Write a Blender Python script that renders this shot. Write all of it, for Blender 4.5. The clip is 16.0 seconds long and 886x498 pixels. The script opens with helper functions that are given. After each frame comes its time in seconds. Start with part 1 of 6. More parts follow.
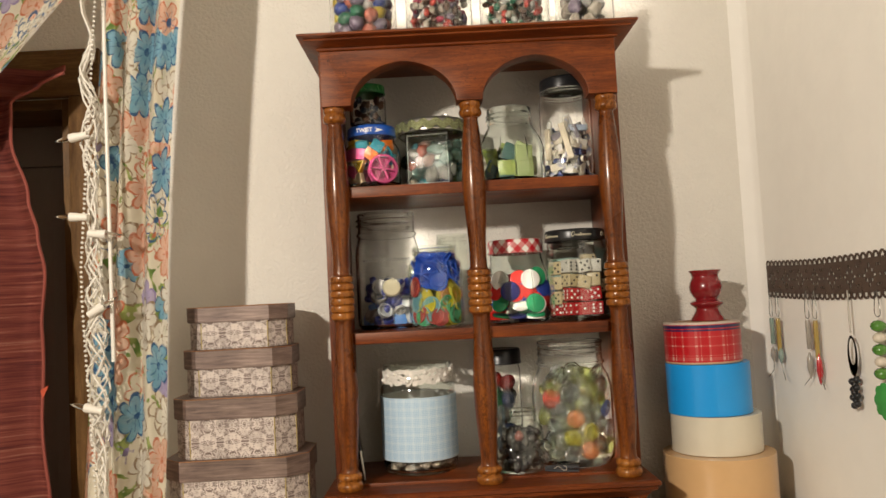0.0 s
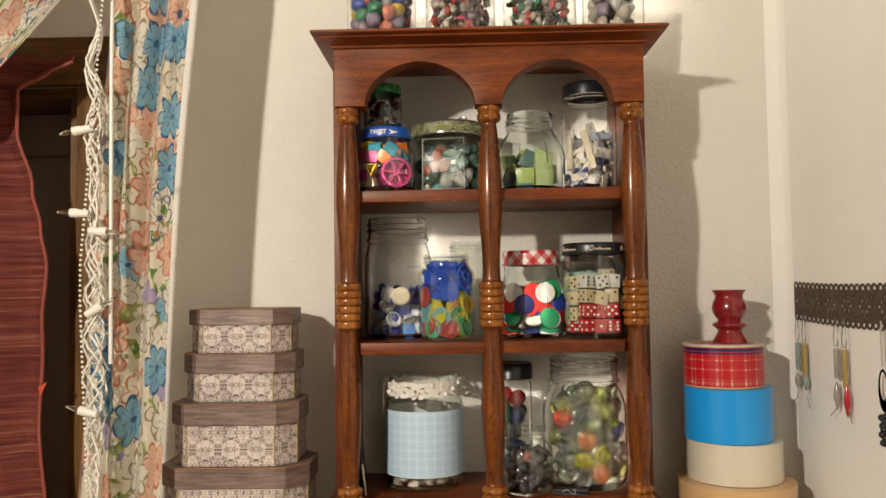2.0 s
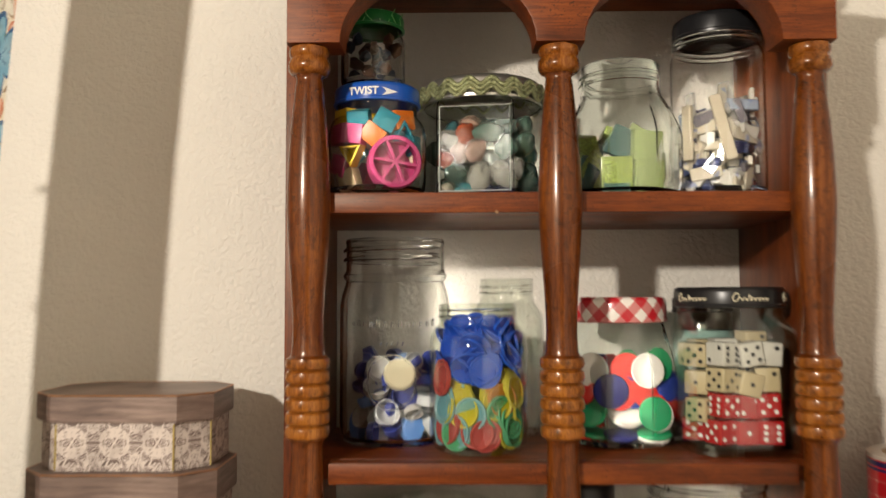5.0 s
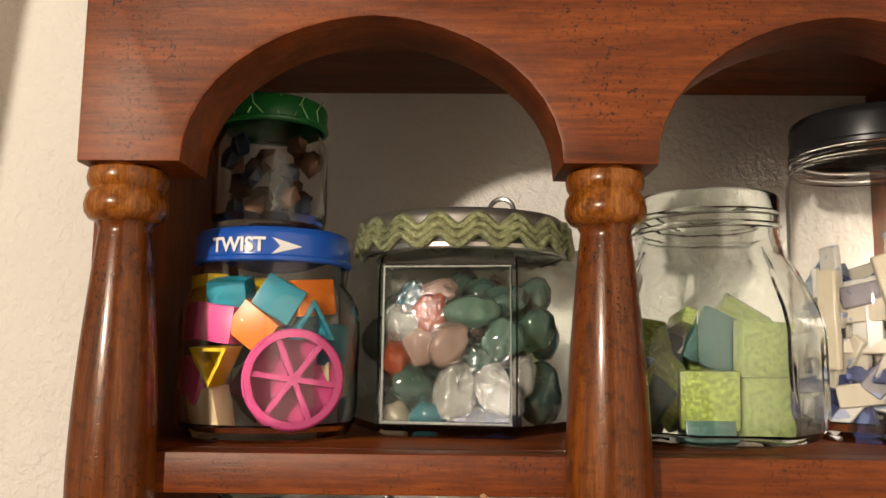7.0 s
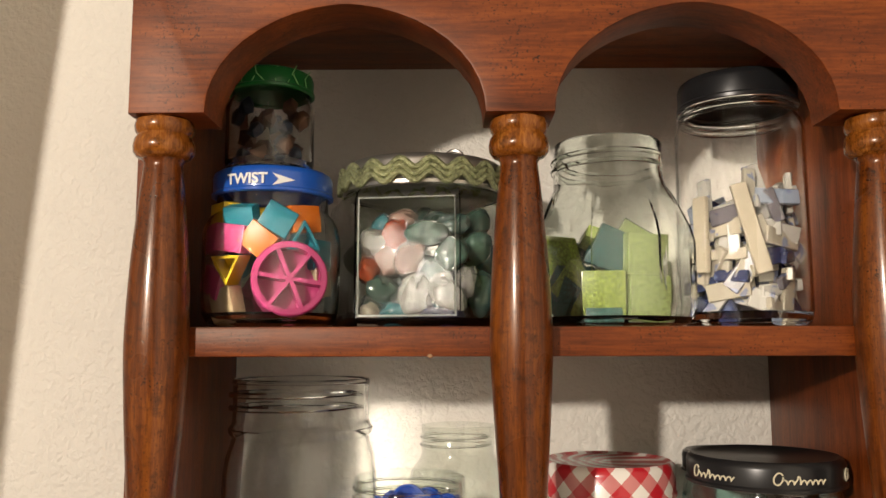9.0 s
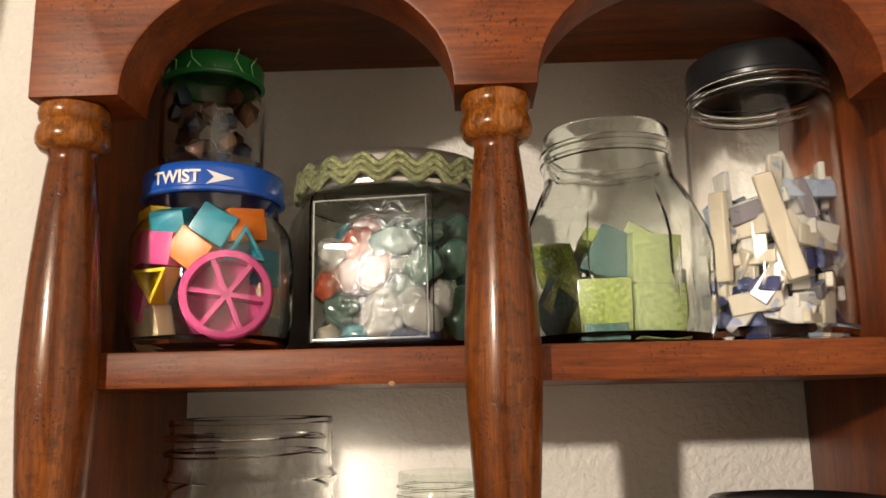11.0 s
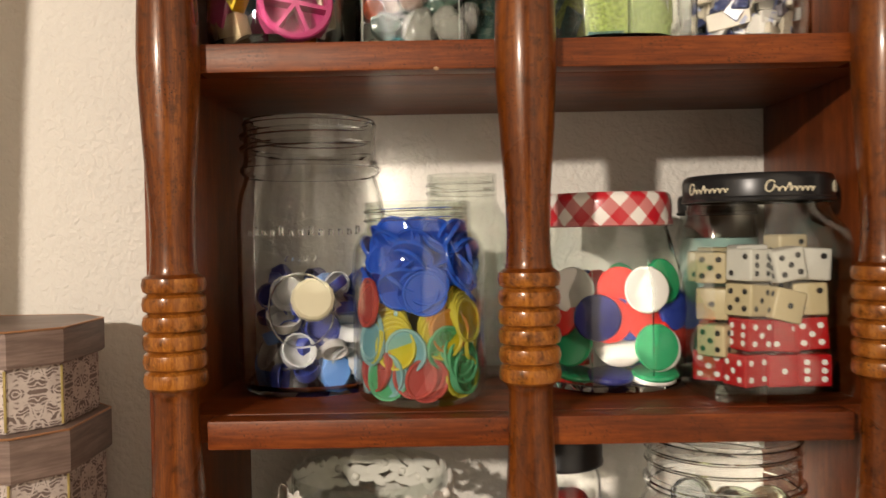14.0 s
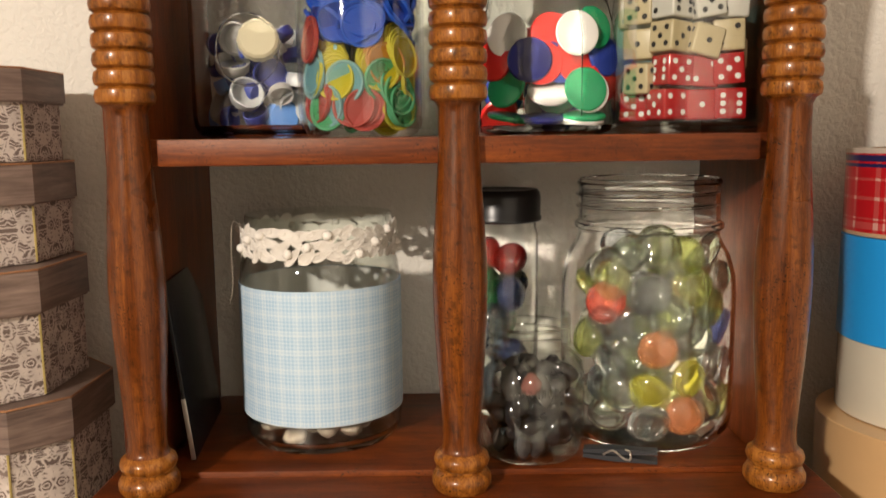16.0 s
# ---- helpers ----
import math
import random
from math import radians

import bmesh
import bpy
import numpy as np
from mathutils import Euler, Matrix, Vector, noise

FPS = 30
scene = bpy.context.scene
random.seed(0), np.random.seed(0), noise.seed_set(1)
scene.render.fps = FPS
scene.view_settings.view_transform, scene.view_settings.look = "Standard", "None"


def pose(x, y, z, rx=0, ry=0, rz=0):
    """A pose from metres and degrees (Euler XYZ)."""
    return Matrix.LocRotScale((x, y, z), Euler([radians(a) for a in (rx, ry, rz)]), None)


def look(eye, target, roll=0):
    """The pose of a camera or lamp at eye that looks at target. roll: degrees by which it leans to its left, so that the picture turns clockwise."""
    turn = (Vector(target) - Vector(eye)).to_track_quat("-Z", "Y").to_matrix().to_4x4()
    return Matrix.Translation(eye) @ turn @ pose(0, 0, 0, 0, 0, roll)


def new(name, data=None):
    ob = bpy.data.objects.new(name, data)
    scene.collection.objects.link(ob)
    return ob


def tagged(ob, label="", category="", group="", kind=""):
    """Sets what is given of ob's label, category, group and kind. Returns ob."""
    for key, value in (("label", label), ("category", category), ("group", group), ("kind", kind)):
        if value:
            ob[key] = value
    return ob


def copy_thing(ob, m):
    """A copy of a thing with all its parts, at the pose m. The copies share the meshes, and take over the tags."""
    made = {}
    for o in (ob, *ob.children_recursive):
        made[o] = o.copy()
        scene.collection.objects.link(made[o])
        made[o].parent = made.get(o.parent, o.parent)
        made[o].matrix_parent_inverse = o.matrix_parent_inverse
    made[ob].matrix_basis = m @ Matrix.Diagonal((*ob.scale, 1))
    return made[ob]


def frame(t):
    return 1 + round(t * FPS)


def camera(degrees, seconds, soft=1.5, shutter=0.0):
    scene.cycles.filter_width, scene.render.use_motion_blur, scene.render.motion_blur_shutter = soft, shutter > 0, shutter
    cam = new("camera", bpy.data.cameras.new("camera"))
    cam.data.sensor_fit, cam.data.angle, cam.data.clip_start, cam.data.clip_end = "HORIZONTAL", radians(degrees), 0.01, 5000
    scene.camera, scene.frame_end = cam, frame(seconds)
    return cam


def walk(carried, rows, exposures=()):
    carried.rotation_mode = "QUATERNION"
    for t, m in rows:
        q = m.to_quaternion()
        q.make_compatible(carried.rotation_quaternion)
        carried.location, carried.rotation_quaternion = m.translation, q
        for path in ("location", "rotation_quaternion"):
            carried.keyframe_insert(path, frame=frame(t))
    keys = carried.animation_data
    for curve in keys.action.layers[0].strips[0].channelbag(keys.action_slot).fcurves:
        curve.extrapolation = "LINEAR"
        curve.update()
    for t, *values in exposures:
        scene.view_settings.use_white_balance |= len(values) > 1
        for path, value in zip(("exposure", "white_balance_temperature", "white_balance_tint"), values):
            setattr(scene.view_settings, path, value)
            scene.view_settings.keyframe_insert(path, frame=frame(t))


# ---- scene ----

# All lengths below are drawn in units of the shelf's plan; U turns them into metres.
U = 0.77
cam = camera(57.3, 16.0, soft=1.5, shutter=0.4)
PATH = [
    (0, (-0.039, -0.818, 1.092), (-0.029, 1.179, 1.211), -3.0),
    (0.5, (-0.018, -0.793, 1.088), (-0.014, 1.205, 1.192), -2.9),
    (1, (-0.008, -0.784, 1.106), (-0.032, 1.214, 1.188), -2.0),
    (1.5, (-0.02, -0.781, 1.105), (-0.066, 1.216, 1.187), -1.1),
    (2, (-0.03, -0.786, 1.112), (-0.072, 1.212, 1.21), -0.8),
    (2.5, (-0.033, -0.792, 1.112), (-0.074, 1.206, 1.185), -0.7),
    (3, (-0.027, -0.78, 1.107), (-0.056, 1.218, 1.185), -0.6),
    (5.5, (-0.062, -0.348, 1.195), (-0.096, 1.648, 1.319), -0.0),
    (6, (-0.038, -0.275, 1.236), (-0.184, 1.713, 1.402), -0.2),
    (6.5, (-0.042, -0.241, 1.238), (-0.081, 1.742, 1.498), 0.4),
    (7, (-0.043, -0.231, 1.238), (-0.074, 1.753, 1.486), 0.6),
    (7.5, (-0.041, -0.264, 1.212), (-0.102, 1.728, 1.385), 0.5),
    (8, (-0.037, -0.303, 1.203), (-0.081, 1.687, 1.39), 0.2),
    (8.5, (-0.032, -0.31, 1.203), (-0.053, 1.679, 1.407), -0.1),
    (11, (-0.011, -0.252, 1.193), (-0.065, 1.714, 1.553), -1.1),
    (11.5, (-0.043, -0.223, 1.227), (-0.134, 1.758, 1.487), -1.6),
    (12, (-0.046, -0.219, 1.224), (-0.175, 1.765, 1.44), -1.0),
    (12.5, (-0.039, -0.243, 1.186), (-0.185, 1.749, 1.289), -0.1),
    (13, (-0.046, -0.252, 1.156), (-0.167, 1.744, 1.166), 0.1),
    (13.5, (-0.043, -0.282, 1.142), (-0.111, 1.716, 1.102), -0.5),
    (14, (-0.032, -0.316, 1.134), (-0.04, 1.683, 1.09), -1.0),
    (14.5, (-0.02, -0.344, 1.12), (-0.005, 1.654, 1.048), -1.2),
    (15, (-0.011, -0.352, 1.091), (0.0, 1.642, 0.929), -0.9),
    (15.5, (-0.019, -0.348, 1.071), (0.028, 1.64, 0.862), -0.9),
    (16, (-0.007, -0.343, 1.06), (-0.008, 1.638, 0.786), -0.7),
]
walk(cam, [(t, look(eye, target, roll)) for t, eye, target, roll in PATH],
     [(0, -0.08, 6500, 10), (3, -0.08, 6500, 10), (5.5, 0.06, 6500, 10), (6, 0.0, 6600, 12), (7, 0.08, 6700, 13), (8.5, 0.04, 6600, 12), (11, 0.18, 6700, 13), (12.5, 0.06, 6600, 12), (14, 0.06, 6650, 13), (15.5, 0.20, 6600, 12), (16, 0.20, 6650, 13)])

# ---- light: one shaded lamp to the side of the camera, in a part-darkened room ----
world = bpy.data.worlds.new("world")
world.use_nodes = True
world.node_tree.nodes["Background"].inputs[0].default_value = (0.9, 0.8, 0.65, 1)
world.node_tree.nodes["Background"].inputs[1].default_value = 0.02
scene.world = world
LAMP = Vector((-0.86, -1.56, 1.90)) * U
bulb = bpy.data.lights.new("lamp_bulb", "POINT")
bulb.energy, bulb.shadow_soft_size, bulb.color = 62.0, 0.026, (1.0, 0.905, 0.785)
new("lamp_bulb", bulb).location = LAMP

# ---- mesh helpers ----
def thing(name, x, y, z, label, category, group="", turn=0.0):
    ob = new(name)
    ob.empty_display_size = 0.02
    ob.location = Vector((x, y, z)) * U
    ob.rotation_euler = (0, 0, radians(turn))
    return tagged(ob, label, category, group)


def mesh_of(name, bm, material, smooth=True):
    me = bpy.data.meshes.new(name)
    bmesh.ops.scale(bm, vec=(U, U, U), verts=bm.verts)
    bmesh.ops.recalc_face_normals(bm, faces=bm.faces)
    bm.to_mesh(me)
    bm.free()
    for m in material if isinstance(material, (list, tuple)) else [material]:
        me.materials.append(m)
    if smooth:
        me.shade_smooth()
        me.set_sharp_from_angle(angle=radians(38))
    return me


def part(name, bm, material, parent, label="", smooth=True):
    ob = new(name, mesh_of(name, bm, material, smooth))
    ob.parent = parent
    return tagged(ob, label)


def solo(name, bm, material, at, label, category, group="", rot=(0, 0, 0), kind="", smooth=True):
    ob = new(name, mesh_of(name, bm, material, smooth))
    ob.location, ob.rotation_euler = Vector(at) * U, rot
    return tagged(ob, label, category, group, kind)


def again(ob, at, rot=(0, 0, 0), size=1.0):
    return copy_thing(ob, Matrix.LocRotScale(Vector(at) * U, Euler(rot), (size,) * 3))


def box(bm, x0, x1, y0, y1, z0, z1, bevel=0.0, seg=2, mat=0):
    r = bmesh.ops.create_cube(bm, size=1.0)
    vs = r["verts"]
    for v in vs:
        v.co = Vector((x0 + (v.co.x + 0.5) * (x1 - x0), y0 + (v.co.y + 0.5) * (y1 - y0), z0 + (v.co.z + 0.5) * (z1 - z0)))
    fs = list({f for v in vs for f in v.link_faces})
    for f in fs:
        f.material_index = mat
    if bevel:
        bmesh.ops.bevel(bm, geom=list({e for v in vs for e in v.link_edges}), offset=bevel, segments=seg, profile=0.6, affect="EDGES", material=mat)
    return bm


def cube(*a, **k):
    return box(bmesh.new(), *a, **k)


def lathe(profile, seg=40, shape=None, bm=None, mat=0, z0=0.0, turn=0.0):
    """Turns (radius, height) pairs about z; shape(angle) scales the radius."""
    bm = bm or bmesh.new()
    rings = []
    for r, z in profile:
        if r <= 1e-6:
            rings.append([bm.verts.new((0, 0, z + z0))])
            continue
        ring = []
        for k in range(seg):
            a = 2 * math.pi * k / seg + turn
            f = shape(a) if shape else 1.0
            ring.append(bm.verts.new((r * f * math.cos(a), r * f * math.sin(a), z + z0)))
        rings.append(ring)
    for a, b in zip(rings, rings[1:]):
        for k in range(seg):
            j = (k + 1) % seg
            if len(a) == 1 and len(b) == 1:
                continue
            if len(a) == 1:
                f = bm.faces.new((a[0], b[j], b[k]))
            elif len(b) == 1:
                f = bm.faces.new((a[k], a[j], b[0]))
            else:
                f = bm.faces.new((a[k], a[j], b[j], b[k]))
            f.material_index = mat
    return bm


def smooth_line(points, steps=6):
    """Catmull-Rom through (r, z) pairs."""
    out, p = [], [points[0], *points, points[-1]]
    for i in range(1, len(p) - 2):
        for k in range(steps):
            t = k / steps
            out.append(tuple(0.5 * (2 * p[i][c] + (p[i + 1][c] - p[i - 1][c]) * t + (2 * p[i - 1][c] - 5 * p[i][c] + 4 * p[i + 1][c] - p[i + 2][c]) * t * t
                             + (3 * p[i][c] - p[i - 1][c] - 3 * p[i + 1][c] + p[i + 2][c]) * t ** 3) for c in range(len(points[0]))))
    return out + [tuple(points[-1])]


def prism(outline, y0, y1, bevel=0.0):
    """A plate whose outline is in x, z, from y0 to y1."""
    bm = bmesh.new()
    front = [bm.verts.new((x, y0, z)) for x, z in outline]
    f = bm.faces.new(front)
    r = bmesh.ops.extrude_face_region(bm, geom=[f])
    for v in r["geom"]:
        if isinstance(v, bmesh.types.BMVert):
            v.co.y = y1
    bmesh.ops.recalc_face_normals(bm, faces=bm.faces)
    if bevel:
        rim = [e for e in bm.edges if abs(e.verts[0].co.y - y0) < 1e-7 and abs(e.verts[1].co.y - y0) < 1e-7]
        bmesh.ops.bevel(bm, geom=rim, offset=bevel, segments=2, profile=0.6, affect="EDGES")
    return bm


def slab(outline, z0, z1, bevel=0.0):
    """A plate whose outline is in x, y, from z0 up to z1."""
    bm = prism(outline, 0, z1 - z0, 0)
    for v in bm.verts:
        v.co = Vector((v.co.x, v.co.z, z0 + v.co.y))
    bmesh.ops.recalc_face_normals(bm, faces=bm.faces)
    if bevel:
        bmesh.ops.bevel(bm, geom=[e for e in bm.edges if abs(e.verts[0].co.z - e.verts[1].co.z) < 1e-7], offset=bevel, segments=2, affect="EDGES")
    return bm


def tube(points, radius, seg=8, bm=None, mat=0, taper=None):
    bm = bm or bmesh.new()
    pts = [Vector(p) for p in points]
    rings = []
    for i, p in enumerate(pts):
        d = (pts[min(i + 1, len(pts) - 1)] - pts[max(i - 1, 0)]).normalized()
        side = d.cross(Vector((0.13, 0.31, 0.94)))
        side = (side if side.length > 0.05 else d.cross(Vector((1, 0, 0)))).normalized()
        up = d.cross(side)
        r = radius * (taper(i / (len(pts) - 1)) if taper else 1)
        rings.append([bm.verts.new(p + r * (side * math.cos(2 * math.pi * k / seg) + up * math.sin(2 * math.pi * k / seg))) for k in range(seg)])
    for a, b in zip(rings, rings[1:]):
        for k in range(seg):
            bm.faces.new((a[k], a[(k + 1) % seg], b[(k + 1) % seg], b[k])).material_index = mat
    for ring in (rings[0], rings[-1]):
        bm.faces.new(ring).material_index = mat
    return bm


def pebble(seed, size=(1, 1, 1), rough=0.18, level=2, bm=None):
    bm = bm or bmesh.new()
    r = bmesh.ops.create_icosphere(bm, subdivisions=level, radius=1.0)
    off = Vector((seed * 3.1, seed * 1.7, seed * 0.9))
    for v in r["verts"]:
        k = 1 + rough * noise.noise(v.co * 0.9 + off) + rough * 0.5 * noise.noise(v.co * 1.9 + off)
        v.co = Vector((v.co.x * size[0], v.co.y * size[1], v.co.z * size[2])) * k
    return bm


# ---- materials ----
class Nodes:
    def __init__(self, name):
        self.m = bpy.data.materials.new(name)
        self.m.use_nodes = True
        self.t = self.m.node_tree
        self.b = self.t.nodes["Principled BSDF"]

    def add(self, kind, **values):
        n = self.t.nodes.new(kind)
        for k, v in values.items():
            setattr(n, k, v)
        return n

    def link(self, a, b):
        self.t.links.new(a, b)

    def put(self, node, **ins):
        for k, v in ins.items():
            key = k.replace("_", " ")
            if hasattr(v, "is_linked"):
                self.link(v, node.inputs[key])
            else:
                node.inputs[key].default_value = v
        return node

    def coords(self, scale=(1, 1, 1), uv=False, rot=(0, 0, 0)):
        c = self.add("ShaderNodeTexCoord")
        m = self.add("ShaderNodeMapping")
        m.inputs["Scale"].default_value = scale
        m.inputs["Rotation"].default_value = rot
        self.link(c.outputs["UV" if uv else "Object"], m.inputs["Vector"])
        return m.outputs["Vector"]

    def noise(self, vec, scale, detail=4, rough=0.55, distortion=0.0):
        n = self.add("ShaderNodeTexNoise")
        self.put(n, Vector=vec, Scale=scale, Detail=detail, Roughness=rough, Distortion=distortion)
        return n.outputs["Fac"]

    def ramp(self, fac, *stops, constant=False):
        r = self.add("ShaderNodeValToRGB")
        if constant:
            r.color_ramp.interpolation = "CONSTANT"
        e = r.color_ramp.elements
        while len(e) < len(stops):
            e.new(0.5)
        for el, (p, c) in zip(e, stops):
            el.position, el.color = p, (*c, 1) if len(c) == 3 else c
        self.link(fac, r.inputs["Fac"])
        return r.outputs["Color"]

    def mix(self, fac, a, b, mode="MIX"):
        n = self.add("ShaderNodeMix", data_type="RGBA", blend_type=mode)
        for sock, v in ((n.inputs["Factor"], fac), (n.inputs["A"], a), (n.inputs["B"], b)):
            sock = [q for q in n.inputs if q.name == sock.name and (q.type == "RGBA" or sock.name == "Factor" and q.type == "VALUE")][0]
            if hasattr(v, "is_linked"):
                self.link(v, sock)
            else:
                sock.default_value = v if not isinstance(v, tuple) else (*v, 1)[:4]
        return [o for o in n.outputs if o.type == "RGBA"][0]

    def math(self, op, a, b=0.0, c=0.0):
        n = self.add("ShaderNodeMath", operation=op)
        for i, v in enumerate((a, b, c)):
            if hasattr(v, "is_linked"):
                self.link(v, n.inputs[i])
            else:
                n.inputs[i].default_value = v
        return n.outputs[0]

    def bump(self, height, strength=0.2, distance=0.001):
        n = self.add("ShaderNodeBump")
        self.put(n, Height=height, Strength=strength, Distance=distance)
        self.link(n.outputs["Normal"], self.b.inputs["Normal"])

    def done(self, color=None, rough=0.5, metal=0.0, coat=0.0, trans=0.0, ior=1.45, spec=0.5):
        if color is not None:
            self.put(self.b, **{"Base_Color": color if hasattr(color, "is_linked") else (*color, 1)})
        self.put(self.b, Roughness=rough, Metallic=metal, IOR=ior)
        self.b.inputs["Coat Weight"].default_value = coat
        self.b.inputs["Coat Roughness"].default_value = 0.12
        self.b.inputs["Transmission Weight"].default_value = trans
        self.b.inputs["Specular IOR Level"].default_value = spec
        return self.m


def paint(name, color, rough=0.45, spread=0.12, scale=60.0, metal=0.0, coat=0.0, bump=0.0, trans=0.0):
    """A plain surface with faint mottling at two scales."""
    n = Nodes(name)
    v = n.coords()
    f = n.math("MULTIPLY_ADD", n.noise(v, scale, 5), 0.6, n.math("MULTIPLY", n.noise(v, scale * 0.13, 2), 0.4))
    dark = tuple(c * (1 - spread) for c in color)
    light = tuple(min(1, c * (1 + spread)) for c in color)
    col = n.ramp(f, (0.3, dark), (0.7, light))
    if bump:
        n.bump(n.noise(v, scale * 4, 3), bump, 0.0006)
    return n.done(col, rough, metal, coat, trans)


def glass(name, color=(1, 1, 1), rough=0.0, ior=1.42):
    """Moulded clear glass with a faintly uneven skin."""
    n = Nodes(name)
    v = n.coords()
    n.bump(n.noise(v, 55, 2), 0.06, 0.002)
    return n.done(color, rough, trans=1.0, ior=ior, coat=0.0)


def thin_glass(name, color=(1, 1, 1), base=0.045):
    """Very thin clear glass: light passes straight, gloss grows towards the rim."""
    n = Nodes(name)
    n.bump(n.noise(n.coords(), 45, 2), 0.12, 0.002)
    lw = n.add("ShaderNodeLayerWeight")
    lw.inputs["Blend"].default_value = 0.5
    n.done((0.9, 0.92, 0.9), 0.03, trans=0.0)
    gloss = n.add("ShaderNodeBsdfGlossy")
    gloss.inputs["Roughness"].default_value = 0.04
    clear = n.add("ShaderNodeBsdfTransparent")
    clear.inputs["Color"].default_value = (*color, 1)
    both = n.add("ShaderNodeMixShader")
    fac = n.math("MULTIPLY_ADD", n.math("POWER", lw.outputs["Facing"], 3.0), 0.72, base)
    n.link(fac, both.inputs[0]), n.link(clear.outputs[0], both.inputs[1]), n.link(gloss.outputs[0], both.inputs[2])
    bump = [q for q in n.t.nodes if q.type == "BUMP"][0]
    n.link(bump.outputs[0], gloss.inputs["Normal"])
    out = [q for q in n.t.nodes if q.type == "OUTPUT_MATERIAL"][0]
    n.link(both.outputs[0], out.inputs["Surface"])
    return n.m


def wood(name, dark, mid, light, axis="X", rough=0.40, spots=0.95, coat=0.0, fineness=1.0, mottle=0.25):
    """Stained wood: long grain, pores and dark distressing flecks under varnish."""
    n = Nodes(name)
    sc = {"X": (2.2, 26, 26), "Z": (26, 26, 2.2), "Y": (26, 2.2, 26)}[axis]
    sc = tuple(k * fineness for k in sc)
    g = n.noise(n.coords(sc), 4.0, 7, 0.62, 0.6)
    fine = n.noise(n.coords(tuple(k * 5 for k in sc)), 6.0, 4, 0.6)
    broad = n.noise(n.coords(), 9.0, 3)
    f = n.math("ADD", n.math("MULTIPLY", g, 0.42), n.math("ADD", n.math("MULTIPLY", fine, 0.28), n.math("MULTIPLY", broad, 0.30)))
    col = n.ramp(f, (0.38, dark), (0.5, mid), (0.62, light))
    patch = n.ramp(n.noise(n.coords(), 210, 5, 0.65), (0.52, (0, 0, 0)), (0.70, (1, 1, 1)))
    col = n.mix(n.math("MULTIPLY", patch, mottle), col, tuple(c * 0.3 for c in dark))
    fleck = n.ramp(n.noise(n.coords((1, 1, 1)), 950, 2, 0.5), (0.60, (0, 0, 0)), (0.67, (1, 1, 1)))
    area = n.ramp(n.noise(n.coords(), 40, 3), (0.42, (0, 0, 0)), (0.66, (1, 1, 1)))
    col = n.mix(n.math("MULTIPLY", n.math("MULTIPLY", fleck, area), spots), col, tuple(c * 0.15 for c in dark))
    n.bump(n.math("ADD", fine, n.math("MULTIPLY", fleck, -0.8)), 0.12, 0.0005)
    n.link(n.ramp(broad, (0.3, (rough * 0.8,) * 3), (0.7, (rough * 1.35,) * 3)), n.b.inputs["Roughness"])
    m = n.done(col, rough, coat=coat)
    n.link(n.ramp(broad, (0.3, (rough * 0.8,) * 3), (0.7, (rough * 1.35,) * 3)), n.b.inputs["Roughness"])
    n.b.inputs["Coat Roughness"].default_value = 0.14 if fineness > 1 else 0.42
    n.b.inputs["Specular IOR Level"].default_value = 0.36
    n.b.inputs["Specular Tint"].default_value = (1.0, 0.80, 0.64, 1)
    return m


def plaster(name, color, scale=270.0, strength=0.40, fine=0.25):
    """Painted stippled plaster: soft blobs, fine grit and faint grime."""
    n = Nodes(name)
    v = n.coords()
    blobs = n.ramp(n.noise(v, scale, 3, 0.5, 0.35), (0.36, (0, 0, 0)), (0.62, (1, 1, 1)))
    h = n.math("ADD", blobs, n.math("MULTIPLY", n.noise(v, scale * 4, 4), fine))
    n.bump(h, strength, 0.0016)
    grime = n.math("ADD", n.math("MULTIPLY", n.noise(v, 3.0, 4), 0.6), n.math("MULTIPLY", n.noise(v, 30, 4), 0.4))
    col = n.ramp(grime, (0.3, tuple(c * 0.93 for c in color)), (0.65, color))
    return n.done(col, 0.62)


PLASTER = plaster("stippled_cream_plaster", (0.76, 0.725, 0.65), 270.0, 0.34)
# Unseen front wall and ceiling: colour darkened to weaken the bounce light.
PLASTER_LOW_BOUNCE = plaster("low_bounce_room_paint", (0.33, 0.295, 0.245), 40.0, 0.12, 0.3)
# Unseen left wall: paler than the front, to bounce fill onto the right wall.
PLASTER_FILL = plaster("fill_bounce_room_paint", (0.60, 0.57, 0.51), 40.0, 0.12, 0.3)
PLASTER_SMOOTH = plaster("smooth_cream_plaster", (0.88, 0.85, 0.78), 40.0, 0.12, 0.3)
MAHOGANY = wood("mahogany_along", (0.045, 0.0072, 0.0011), (0.134, 0.0265, 0.0036), (0.238, 0.0550, 0.0078), "X", coat=0.16)
MAHOGANY_SIDE = wood("mahogany_upright", (0.045, 0.0072, 0.0011), (0.134, 0.0265, 0.0036), (0.238, 0.0550, 0.0078), "Z", coat=0.16)
TURNED = wood("turned_walnut", (0.046, 0.0090, 0.0012), (0.116, 0.0275, 0.0034), (0.222, 0.0640, 0.0082), "Z", rough=0.27, spots=1.0, coat=0.3, fineness=1.8, mottle=0.65)
OAK = wood("golden_oak", (0.060, 0.028, 0.009), (0.115, 0.058, 0.019), (0.185, 0.100, 0.036), "Z", rough=0.45, spots=0.2, coat=0.0)
OAK_X = wood("golden_oak_along", (0.060, 0.028, 0.009), (0.115, 0.058, 0.019), (0.185, 0.100, 0.036), "X", rough=0.45, spots=0.2, coat=0.0)
